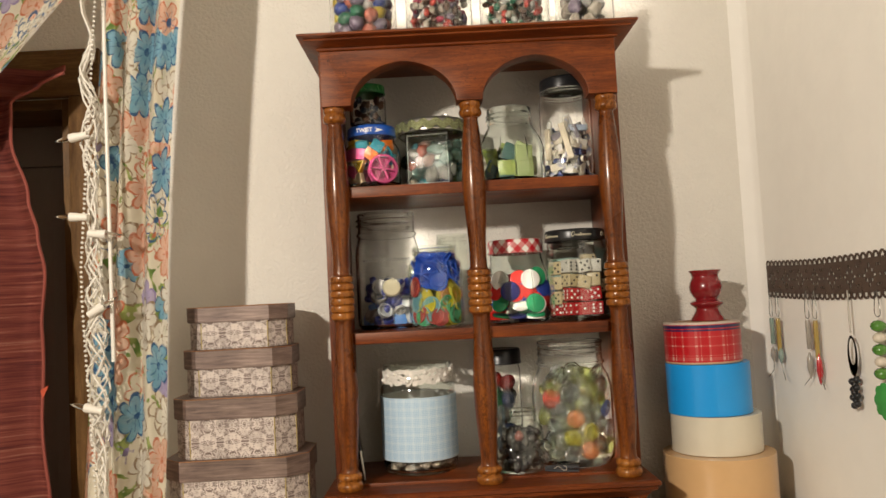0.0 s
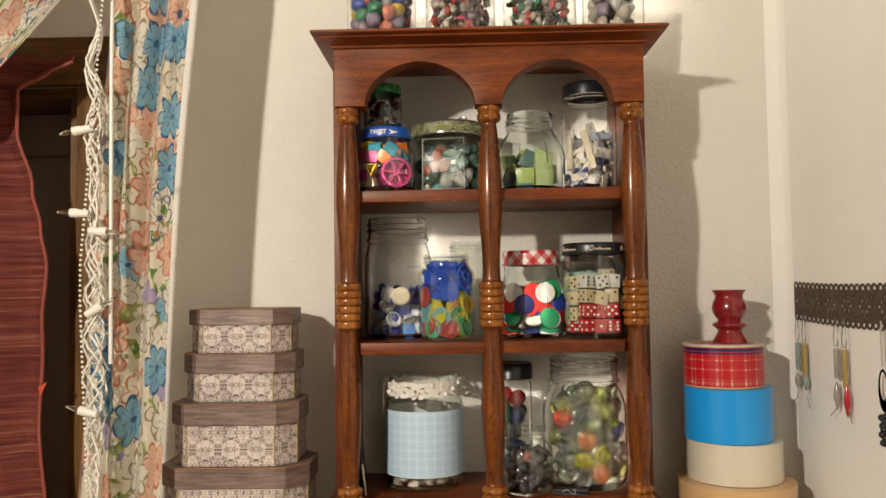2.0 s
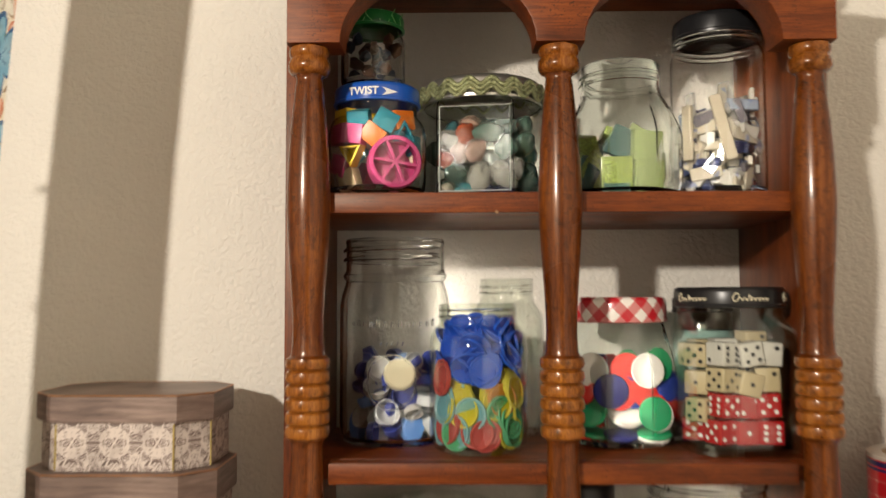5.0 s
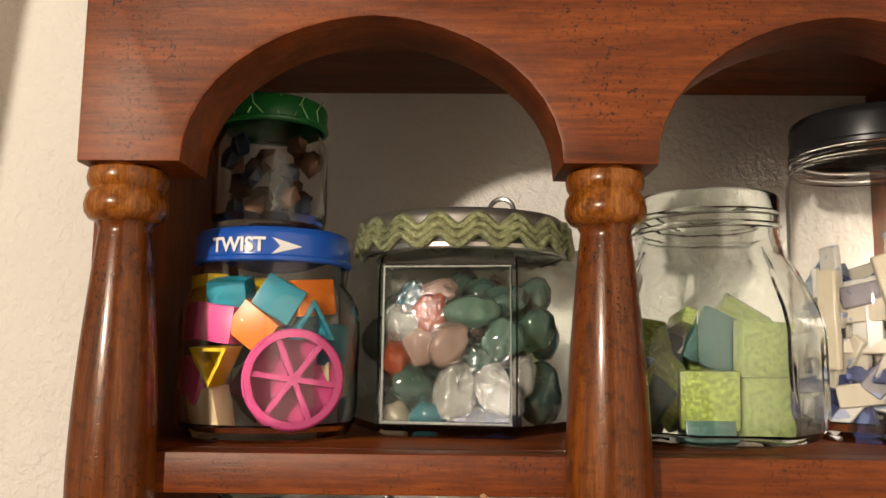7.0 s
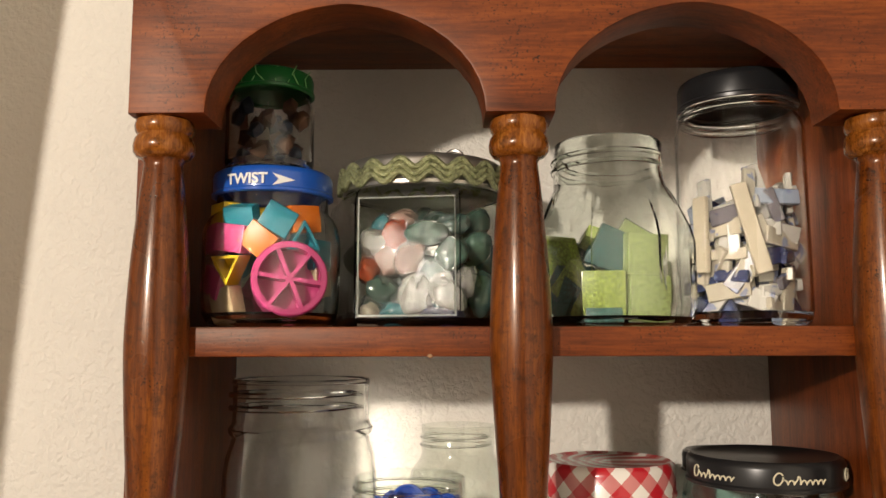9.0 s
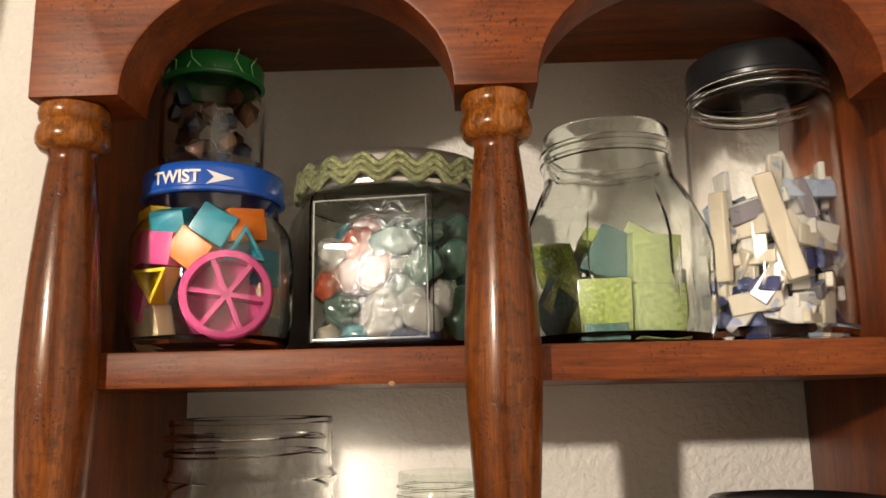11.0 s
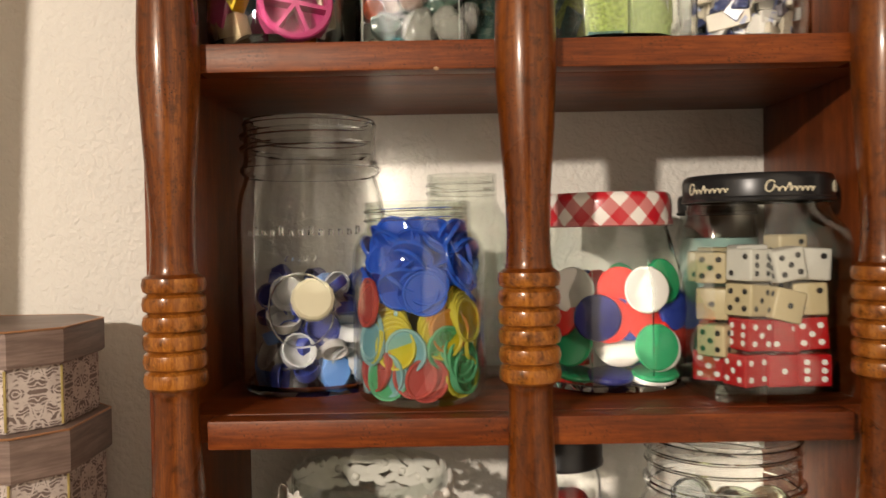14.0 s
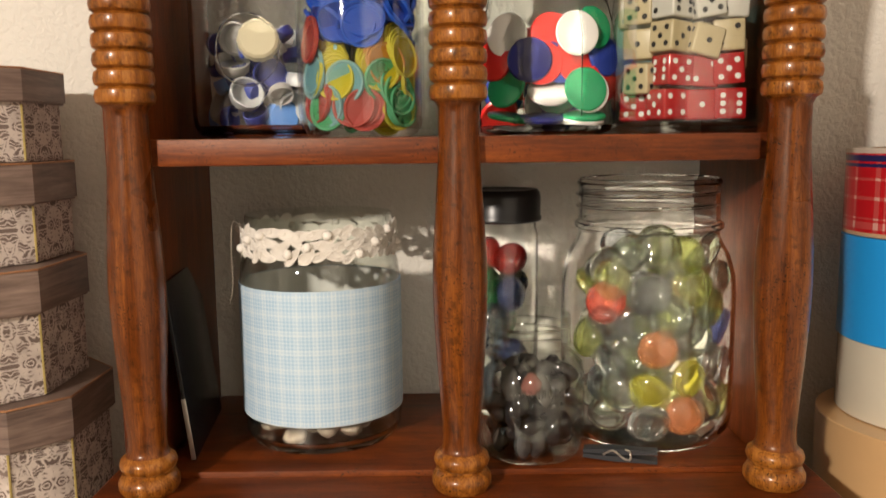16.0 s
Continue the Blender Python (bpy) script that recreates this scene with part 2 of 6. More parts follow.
TURNED_WORN = wood("worn_turned_edges", (0.085, 0.0200, 0.0026), (0.225, 0.0700, 0.0095), (0.43, 0.165, 0.027), "Z", rough=0.26, spots=1.0, coat=0.3, fineness=1.8, mottle=0.85)
GLASS = glass("clear_glass", (0.985, 0.995, 0.985))
THIN_GLASS = thin_glass("thin_clear_glass", (0.97, 0.985, 0.965))
GREEN_GLASS = glass("faintly_green_glass", (0.955, 0.985, 0.955))

# ---- the room ----
WALL_Y, WALL_X = 0.165, 0.435
HOLE = (-1.25, -0.600, 0.95, 1.752)


def structure(name, bm, material, label, smooth=False):
    return solo(name, bm, material, (0, 0, 0), label, "wall" if "wall" in name else name.split("_")[0], kind="structure", smooth=smooth)


def wall_bits(x0, x1, z0, z1, hole, y0, y1):
    bm = bmesh.new()
    hx0, hx1, hz0, hz1 = hole
    for a, b, c, d in ((x0, hx0, z0, z1), (hx1, x1, z0, z1), (hx0, hx1, z0, hz0), (hx0, hx1, hz1, z1)):
        box(bm, a, b, y0, y1, c, d)
    return bm


structure("wall_back", wall_bits(-2.4, WALL_X + 0.05, 0.0, 3.2, HOLE, WALL_Y, WALL_Y + 0.16), PLASTER, "cream painted wall with stippled plaster texture")
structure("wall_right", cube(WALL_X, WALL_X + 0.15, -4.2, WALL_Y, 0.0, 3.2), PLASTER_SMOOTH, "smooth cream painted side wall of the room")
structure("wall_left", cube(-2.55, -2.4, -4.2, WALL_Y + 0.16, 0.0, 3.2), PLASTER_FILL, "unseen left wall, paled to bounce fill light")
# out of view; dark only to keep fill light low
structure("wall_front", cube(-2.4, WALL_X, -4.35, -4.2, 0.0, 3.2), PLASTER_LOW_BOUNCE, "unseen wall behind the camera, darkened to cut bounce light")
structure("ceiling", cube(-2.55, WALL_X + 0.15, -4.35, WALL_Y + 0.16, 3.2, 3.3), PLASTER_LOW_BOUNCE, "unseen ceiling, darkened to cut bounce light")
FLOORING = wood("brown_floorboards", (0.07, 0.035, 0.014), (0.13, 0.07, 0.03), (0.2, 0.11, 0.05), "Y", rough=0.4, spots=0.2, coat=0.1)
structure("floor", cube(-2.55, WALL_X + 0.15, -4.35, WALL_Y + 0.16, -0.1, 0.0), FLOORING, "brown wooden floor of the room")
# rounded plaster fillet in the corner of the room
corner = [(WALL_X, WALL_Y), (WALL_X, WALL_Y - 0.020), (WALL_X - 0.003, WALL_Y - 0.011), (WALL_X - 0.008, WALL_Y - 0.005), (WALL_X - 0.022, WALL_Y)]
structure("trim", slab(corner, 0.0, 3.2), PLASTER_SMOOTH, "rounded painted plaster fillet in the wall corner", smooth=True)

# dresser that carries the boxes and the rolls
TOP = 1.105
# The top is out of view; made pale to bounce light up onto boxes and rolls.
BOUNCE_TOP = paint("pale_bounce_top", (0.62, 0.56, 0.46), 0.45, 0.08, 30)
dresser = thing("dresser", 0.0, -0.02, 0.0, "dark wooden dresser below the shelf, pale top added for bounce", "dresser")
part("top", cube(-0.75, 0.42, -0.20, 0.18, TOP - 0.03, TOP, 0.004), BOUNCE_TOP, dresser, "unseen pale top that bounces light upwards")
part("carcass", cube(-0.72, 0.40, -0.17, 0.175, 0.06, TOP - 0.032, 0.003), MAHOGANY_SIDE, dresser)
for k in range(3):
    d = part("drawer", cube(-0.70, 0.38, -0.185, -0.1705, 0.12 + 0.31 * k, 0.41 + 0.31 * k, 0.004), MAHOGANY, dresser)
    for x in (-0.45, 0.13):
        part("knob", lathe([(0, 0), (0.010, 0.0), (0.008, 0.012), (0.018, 0.022), (0.014, 0.032), (0, 0.034)], 16), TURNED, d).matrix_local = \
            pose(x * U, -0.185 * U, (0.265 + 0.31 * k) * U, 90)

# shaded table lamp, the one light of the room, and its stand
BRASS = paint("brushed_brass", (0.55, 0.40, 0.18), 0.3, 0.1, 80, metal=1.0)
lamp = thing("floor_lamp", LAMP.x / U, LAMP.y / U, 0.0, "brass floor lamp with an open bulb", "lamp")
part("base", lathe([(0, 0), (0.18, 0), (0.18, 0.02), (0.03, 0.04), (0, 0.04)], 32), BRASS, lamp)
part("pole", lathe([(0.012, 0.03), (0.012, LAMP.z / U - 0.12), (0, LAMP.z / U - 0.12)], 16), BRASS, lamp)

# ---- the wall shelf ----
POST_X, FLOOR_Z, ARCH_Z = 0.18, 1.180, 1.675
IN_X, OUT_X = 0.183, 0.201
shelf = thing("wall_shelf", 0, 0, 0, "dark mahogany wall shelf with arched top and turned posts", "shelf")
for sgn in (-1, 1):
    a, b = sorted((sgn * IN_X, sgn * OUT_X))
    part("side_panel", cube(a, b, 0.0185, WALL_Y - 0.001, 1.150, 1.7638, 0.0015), MAHOGANY_SIDE, shelf)
for z in (1.5550, 1.3620):
    bm = cube(-IN_X + 0.0005, IN_X - 0.0005, 0.0190, WALL_Y - 0.002, z, z + 0.0150, 0.0004)
    box(bm, -0.1660, 0.1660, 0.0030, 0.0188, z, z + 0.0150, 0.0014)
    part("shelf_board", bm, MAHOGANY, shelf)
part("floor_board", cube(-IN_X + 0.0005, IN_X - 0.0005, 0.016, WALL_Y - 0.002, FLOOR_Z - 0.014, FLOOR_Z, 0.0018), MAHOGANY, shelf)
part("top_board", cube(-IN_X, IN_X, 0.0185, WALL_Y - 0.002, 1.7580, 1.7638), MAHOGANY, shelf)


def arch(cx, half, rise, n=22):
    pts = []
    for k in range(n + 1):
        a = math.pi * (1 - k / n)
        c, s = math.cos(a), math.sin(a)
        pts.append((cx + half * math.copysign(abs(c) ** 1.12, c), ARCH_Z + rise * abs(s) ** 0.96))
    return pts


outline = [(-0.1945, 1.7620), (-0.1945, ARCH_Z)] + arch(-0.0868, 0.0695, 0.0556) + arch(0.0868, 0.0695, 0.0556) + [(0.1945, ARCH_Z), (0.1945, 1.7620)]
part("arched_fascia", prism(outline, -0.013, 0.018, 0.0016), MAHOGANY, shelf)


def crown_ring():
    """A mitred moulding round three sides, and the top slab that it carries."""
    bm = bmesh.new()
    prof = [(0.0, 1.7475), (0.002, 1.749), (0.0025, 1.7512), (0.006, 1.7529), (0.01, 1.7551), (0.016, 1.7566), (0.0165, 1.7583), (0.021, 1.7588), (0.0235, 1.7601), (0.0235, 1.7623), (0.0215, 1.764), (0.018, 1.7645)]
    rings = []
    for o, z in prof:
        x, y = 0.1955 + o, -0.014 - o * 1.35
        rings.append([bm.verts.new(p) for p in ((-x, WALL_Y - 0.001, z), (-x, y, z), (x, y, z), (x, WALL_Y - 0.001, z))])
    for a, b in zip(rings, rings[1:]):
        for k in range(3):
            bm.faces.new((a[k], a[k + 1], b[k + 1], b[k]))
    bm.faces.new(rings[-1])
    low = [bm.verts.new((v.co.x * 0.99, min(v.co.y + 0.003, WALL_Y - 0.001), v.co.z)) for v in rings[0]]
    for k in range(3):
        bm.faces.new((rings[0][k], rings[0][k + 1], low[k + 1], low[k]))
    return bm


part("crown", crown_ring(), MAHOGANY, shelf)


def base_ring():
    bm = bmesh.new()
    prof = [(0.0, 1.1765), (0.020, 1.1765), (0.0225, 1.1745), (0.0225, 1.1700), (0.019, 1.1680), (0.0185, 1.1640), (0.012, 1.1600), (0.007, 1.1540), (0.005, 1.1480), (-0.004, 1.1470)]
    rings = []
    for o, z in prof:
        x, y = 0.1895 + o, -0.012 - o * 1.0
        if o == 0.0:
            x, y = 0.1828, 0.0155
        rings.append([bm.verts.new(p) for p in ((-x, WALL_Y - 0.001, z), (-x, y, z), (x, y, z), (x, WALL_Y - 0.001, z))])
    for a, b in zip(rings, rings[1:]):
        for k in range(3):
            bm.faces.new((a[k], a[k + 1], b[k + 1], b[k]))
    return bm


part("base_moulding", base_ring(), MAHOGANY, shelf)
drawer_box = part("drawer_case", cube(-0.188, 0.188, -0.004, WALL_Y - 0.002, TOP, 1.1465, 0.0015), MAHOGANY, shelf)
BLACK = paint("black_lacquer", (0.012, 0.012, 0.013), 0.22, 0.2, 60)

# turned posts
post_line = [(0.0, 1.1768), (0.0150, 1.1768), (0.0168, 1.1800), (0.0168, 1.1838), (0.0150, 1.1872), (0.0128, 1.1884), (0.0128, 1.1892), (0.0148, 1.1908), (0.0158, 1.1938), (0.0150, 1.1968), (0.0122, 1.1990)]
post_line += smooth_line([(0.0112, 1.2015), (0.0106, 1.2080), (0.0116, 1.2250), (0.0138, 1.2550), (0.0152, 1.2850), (0.0150, 1.3100), (0.0132, 1.3400), (0.0114, 1.3700), (0.0110, 1.3920)], 5)
for k in range(6):
    z = 1.3955 + 0.0096 * k
    post_line += [(0.0128, z), (0.0150, z + 0.0014), (0.0157, z + 0.0046), (0.0150, z + 0.0080)]
post_line += [(0.0122, 1.4535)]
post_line += smooth_line([(0.0116, 1.4560), (0.0110, 1.4700), (0.0116, 1.4900), (0.0136, 1.5200), (0.0152, 1.5500), (0.0154, 1.5700), (0.0140, 1.6020), (0.0112, 1.6350), (0.0094, 1.6515)], 5)
post_line += [(0.0106, 1.6540), (0.0130, 1.6550), (0.0147, 1.6575), (0.0150, 1.6605), (0.0143, 1.6640), (0.0131, 1.6658), (0.0130, 1.6664), (0.0140, 1.6680), (0.0145, 1.6705), (0.0139, 1.6735), (0.0120, 1.6750), (0.0, 1.6750)]
shaft_mesh = mesh_of("shaft", lathe(post_line, 44), TURNED)
def collar(z0, z1):
    """The beads of a post between two heights, a shade proud of the shaft."""
    return mesh_of("turned_collar", lathe([(r + 0.00025, z) for r, z in post_line if z0 <= z <= z1 and r > 0.001], 44), TURNED_WORN)
bead_meshes = [collar(1.1768, 1.1992), collar(1.3950, 1.4520), collar(1.6535, 1.6748)]
for x in (-POST_X, 0.0, POST_X):
    post = new("post", shaft_mesh)
    post.parent, post.location, post.rotation_euler = shelf, (x * U, 0, 0), (0, 0, 5 * x)
    for me in bead_meshes:
        new("turned_collar", me).parent = post
# a nick on the edge of the upper board
part("nick", pebble(4, (0.0016, 0.0006, 0.0011), 0.4, 1), paint("bare_wood", (0.34, 0.20, 0.11), 0.8), shelf, "pale chipped nick").location = Vector((-0.045, 0.0030, 1.5553)) * U
tin_box = thing("small_box", 0.122, -0.052, TOP + 0.0002, "small black box on the dresser below the shelf", "box")
part("body", cube(-0.046, 0.046, -0.020, 0.018, 0.0, 0.040, 0.002), BLACK, tin_box)
part("lid", cube(-0.0475, 0.0475, -0.0215, 0.0195, 0.0402, 0.0535, 0.002), BLACK, tin_box)

# ---- jars ----
def polygon(n, weight, flat=0.0):
    """Radius factor of a rounded n-sided outline, one flat side turned to the viewer."""
    def f(a):
        k = (a + math.pi / 2 + math.pi / n) % (2 * math.pi / n) - math.pi / n
        return 1 + weight * (math.cos(math.pi / n) / math.cos(k) * (1 + flat) - 1)
    return f


def turned(profile, seg=48, n=0, bm=None):
    """Like lathe, with an optional third number: how far the ring is n-sided."""
    bm = bm or bmesh.new()
    rings = []
    for p in profile:
        r, z, w = (*p, 0.0)[:3]
        f = polygon(n, w) if n and w else (lambda a: 1.0)
        if r < 1e-6:
            rings.append([bm.verts.new((0, 0, z))] * seg)
        else:
            rings.append([bm.verts.new((r * f(2 * math.pi * k / seg) * math.cos(2 * math.pi * k / seg), r * f(2 * math.pi * k / seg) * math.sin(2 * math.pi * k / seg), z)) for k in range(seg)])
    for a, b in zip(rings, rings[1:]):
        for k in range(seg):
            j = (k + 1) % seg
            loop = list(dict.fromkeys((a[k], a[j], b[j], b[k])))
            if len(loop) > 2:
                bm.faces.new(loop)
    return bm


def glass_body(profile, wall=0.0022, base=0.005, n=0, seg=48):
    outer = [(*p, 0.0)[:3] for p in profile]
    top = outer[-1]
    rim = [(top[0] - wall * 0.3, top[1] + wall * 0.45, top[2]), (top[0] - wall * 0.8, top[1] + wall * 0.35, top[2])]
    inner = [(max(r - wall, 0.0), z, w) for r, z, w in reversed(outer) if z > base and r > wall * 2]
    floor = [(inner[-1][0] * 0.9, base, inner[-1][2]), (0.0, base + 0.001, 0.0)]
    return turned(outer + rim + inner + floor, seg, n)


def jar(x, y, z, profile, label, n=0, material=None, wall=0.0015, base=0.005, turn=0.0, group=""):
    ob = thing("jar", x, y, z, label, "jar", group, turn)
    body = part("glass_body", glass_body(profile, wall, base, n), material or GLASS, ob)
    body.visible_shadow = False
    return ob


def threads(r, z, turns=2, pitch=0.006, bead=0.0011):
    bm = bmesh.new()
    for k in range(turns):
        pts = [((r + bead * 0.3) * math.cos(a), (r + bead * 0.3) * math.sin(a), z + k * pitch + pitch * 0.55 * a / (2 * math.pi)) for a in np.linspace(0.3, 5.9, 40)]
        tube(pts, bead, 6, bm, taper=lambda t: min(1, 12 * t, 12 * (1 - t)) * 0.9 + 0.1)
    return bm


def clear_part(name, bm, material, parent):
    ob = part(name, bm, material, parent)
    ob.visible_shadow = False
    return ob


def lid(r, z0, z1, ridge=True):
    h = z1 - z0
    return lathe([(r - 0.0012, z0), (r + 0.0004, z0 + h * 0.04), (r + 0.0006, z0 + h * 0.14), (r - 0.0002, z0 + h * 0.2), (r, z0 + h * 0.75), (r - 0.0008, z0 + h * 0.92), (r - 0.0025, z1), (r - 0.0045, z1 - 0.0004),
                  (r - 0.006, z1 - 0.0012), (0, z1 - 0.0012)], 56)


def gem(name, color, rough=0.06, trans=0.55, coat=0.6):
    n = Nodes(name)
    v = n.coords()
    f = n.noise(v, 60, 3, 0.5, 1.0)
    col = n.ramp(f, (0.35, tuple(c * 0.75 for c in color)), (0.65, color))
    return n.done(col, rough, trans=trans, ior=1.5, coat=coat)


def scatter(count, radius, z0, z1, apart, seed, outer=0.0, front=False):
    """Places inside a round jar, no two nearer than apart."""
    rnd = random.Random(seed)
    got = []
    for _ in range(count * 60):
        a = rnd.uniform(math.pi, 2 * math.pi) if front else rnd.uniform(0, 2 * math.pi)
        r = radius * math.sqrt(rnd.uniform(outer, 1))
        p = Vector((r * math.cos(a), r * math.sin(a), rnd.uniform(z0, z1)))
        if all((p - q).length > apart for q in got):
            got.append(p)
        if len(got) == count:
            break
    return sorted(got, key=lambda p: p.z)


def any_turn(rnd):
    return (rnd.uniform(0, 6.28), rnd.uniform(0, 6.28), rnd.uniform(0, 6.28))


S1, S2, S3 = 1.5702, 1.3772, 1.1802

# -- small jar of plastic shapes, blue twist lid, on the top shelf --
BLUE_LID = paint("blue_enamel", (0.012, 0.085, 0.42), 0.28, 0.1, 40, coat=0.3)
WHITE_INK = paint("white_ink", (0.78, 0.78, 0.76), 0.5, 0.05)
JX, JY = -0.1360, 0.0545
baby = jar(JX, JY, S1, [(0, 0.001), (0.029, 0.0), (0.0345, 0.002), (0.0378, 0.008), (0.0385, 0.016), (0.0385, 0.048), (0.0378, 0.055), (0.0350, 0.061), (0.0318, 0.064), (0.0312, 0.067), (0.0312, 0.084)],
           "small glass jar with blue twist lid, full of plastic shapes")
part("lid", lid(0.0336, 0.0725, 0.0868), BLUE_LID, baby, "blue enamelled metal lid")


def text_mesh(words, size):
    cu = bpy.data.curves.new("lettering", "FONT")
    cu.body, cu.size, cu.align_x, cu.align_y, cu.offset = words, size, "CENTER", "CENTER", size * 0.03
    tmp = bpy.data.objects.new("lettering", cu)
    scene.collection.objects.link(tmp)
    me = bpy.data.meshes.new_from_object(tmp.evaluated_get(bpy.context.evaluated_depsgraph_get()))
    bpy.data.objects.remove(tmp)
    bm = bmesh.new()
    bm.from_mesh(me)
    bmesh.ops.subdivide_edges(bm, edges=bm.edges, cuts=1)
    return bm


def wrap(bm, r, z, turn=0.0):
    """Bends flat lettering (x, y) round a lid of radius r, facing the viewer."""
    for v in bm.verts:
        a = v.co.x / r + radians(turn) - math.pi / 2
        v.co = Vector((r * math.cos(a), r * math.sin(a), z + v.co.y))
    return bm


part("lettering", wrap(text_mesh("TWIST", 0.0080), 0.0342, 0.0788, -13), WHITE_INK, baby, "white printed word", smooth=False)
arrow = bmesh.new()
arrow.faces.new([arrow.verts.new((x, y, 0)) for x, y in ((0.0, 0.0034), (0.0125, 0.0), (0.0, -0.0034), (0.0035, 0.0))])
part("arrow_mark", wrap(arrow, 0.0342, 0.0786, 11), WHITE_INK, baby, "white printed arrow", smooth=False)

PLASTIC = {k: paint(k + "_plastic", c, 0.35, 0.08, 40) for k, c in {
    "pink": (0.3848, 0.0407, 0.1406), "orange": (0.4588, 0.111, 0.00592), "teal": (0.00888, 0.148, 0.1924), "yellow": (0.4144, 0.2812, 0.00888), "cream": (0.3404, 0.259, 0.148), "blue": (0.0148, 0.074, 0.407)}.items()}
LOCAL = Vector((JX, JY, S1))


def wheel(r, depth, spokes=6):
    bm = lathe([(r - 0.0034, 0), (r, 0.0), (r, depth - 0.0008), (r - 0.0008, depth), (r - 0.0034, depth), (r - 0.0034, 0.0025), (0, 0.0025), (0, 0.0), (r - 0.0034, 0.0)], 40)
    for k in range(spokes // 2):
        b = bmesh.new()
        box(b, -r + 0.001, r - 0.001, -0.0011, 0.0011, 0.0012, depth - 0.0012)
        bmesh.ops.rotate(b, verts=b.verts, matrix=Matrix.Rotation(math.pi * k / (spokes // 2), 3, "Z"))
        me = bpy.data.meshes.new("spoke")
        b.to_mesh(me)
        bm.from_mesh(me)
    return bm


solo("pink_token", wheel(0.0200, 0.013), PLASTIC["pink"], LOCAL + Vector((0.0135, -0.0195, 0.0248)), "round pink plastic token with six open wedges", "token", "plastic shapes in the jar", rot=(radians(86), radians(8), radians(14)))


def wedge(s, h, hollow=True):
    bm = bmesh.new()
    o = [(s * math.cos(a), s * math.sin(a)) for a in (math.pi / 2, math.pi * 7 / 6, math.pi * 11 / 6)]
    i = [(x * 0.72, y * 0.72) for x, y in o]
    v = [[bm.verts.new((x, y, z)) for x, y in ring] for ring, z in ((o, 0), (o, h), (i, h), (i, h * 0.2))]
    for a, b in zip(v, v[1:]):
        for k in range(3):
            bm.faces.new((a[k], a[(k + 1) % 3], b[(k + 1) % 3], b[k]))
    bm.faces.new(v[0]), bm.faces.new(v[-1])
    return bm


def shape(color, kind, at, rot):
    bm = cube(-0.0085, 0.0085, -0.005, 0.005, -0.0075, 0.0075, 0.0008) if kind == "block" else wedge(0.0105, 0.011)
    solo("plastic_" + kind, bm, PLASTIC[color], LOCAL + Vector((at[0] * 0.90, at[1] * 0.92, at[2])), f"small {color} plastic {'block' if kind == 'block' else 'hollow wedge'} inside the jar", "token", "plastic shapes in the jar", rot=tuple(radians(a) for a in rot))


for row in (("orange", "block", (-0.0005, -0.0295, 0.0465), (8, 38, 0)), ("pink", "block", (-0.0165, -0.0265, 0.0475), (0, 8, -20)), ("pink", "block", (-0.0285, -0.0165, 0.0485), (0, -4, -50)),
            ("pink", "block", (-0.0275, -0.0185, 0.0245), (0, 22, -45)), ("cream", "block", (-0.0205, -0.0225, 0.0125), (0, 72, -30)), ("teal", "block", (-0.0125, -0.0255, 0.0585), (20, 0, -10)),
            ("teal", "block", (0.0095, -0.0275, 0.0575), (0, 30, 10)), ("orange", "block", (0.0225, -0.0210, 0.0585), (0, -5, 40)), ("teal", "wedge", (0.0205, -0.0185, 0.0475), (95, 0, 25)),
            ("yellow", "wedge", (-0.0155, -0.0225, 0.0335), (84, 180, -20)), ("yellow", "block", (-0.0250, -0.0180, 0.0605), (0, 0, -50)), ("teal", "block", (0.0290, -0.0130, 0.0395), (0, 90, 60)),
            ("cream", "block", (0.0295, -0.0110, 0.0250), (0, 80, 70)), ("yellow", "block", (-0.006, 0.004, 0.058), (10, 40, 60)), ("blue", "block", (0.004, 0.010, 0.040), (60, 10, 20)),
            ("pink", "block", (-0.012, 0.012, 0.020), (20, 30, 80)), ("orange", "block", (0.014, 0.014, 0.016), (50, 10, 10)), ("teal", "block", (-0.020, 0.008, 0.040), (0, 50, 30))):
    shape(*row)

# -- little jar stacked on the blue lid --
GREEN_LID = paint("green_enamel", (0.012, 0.13, 0.03), 0.3, 0.2, 60)
stack = jar(JX - 0.004, JY + 0.006, S1 + 0.0872, [(0, 0.001), (0.021, 0), (0.0245, 0.003), (0.0255, 0.008), (0.0255, 0.040), (0.0225, 0.046), (0.0222, 0.056)], "little glass jar with green lid, holding brown bits")
part("lid", lid(0.0248, 0.048, 0.0605), GREEN_LID, stack, "green metal lid with pale web lines")
web = bmesh.new()
rnd = random.Random(5)
for k in range(9):
    a0 = -2.6 + k * 0.27
    tube([(0.0252 * math.cos(a0 + t * rnd.uniform(-0.35, 0.35)), 0.0252 * math.sin(a0 + t * rnd.uniform(-0.35, 0.35)), 0.0505 + 0.009 * t) for t in (0, 0.5, 1)], 0.00035, 5, web)
part("web_lines", web, paint("pale_green_ink", (0.25, 0.55, 0.22), 0.5), stack, "pale green printed web lines")
BROWN_BIT = paint("brown_cork", (0.07, 0.032, 0.013), 0.7, 0.3, 90)
DARK_BLUE = paint("dull_blue_ceramic", (0.016, 0.03, 0.05), 0.35, 0.25, 60)
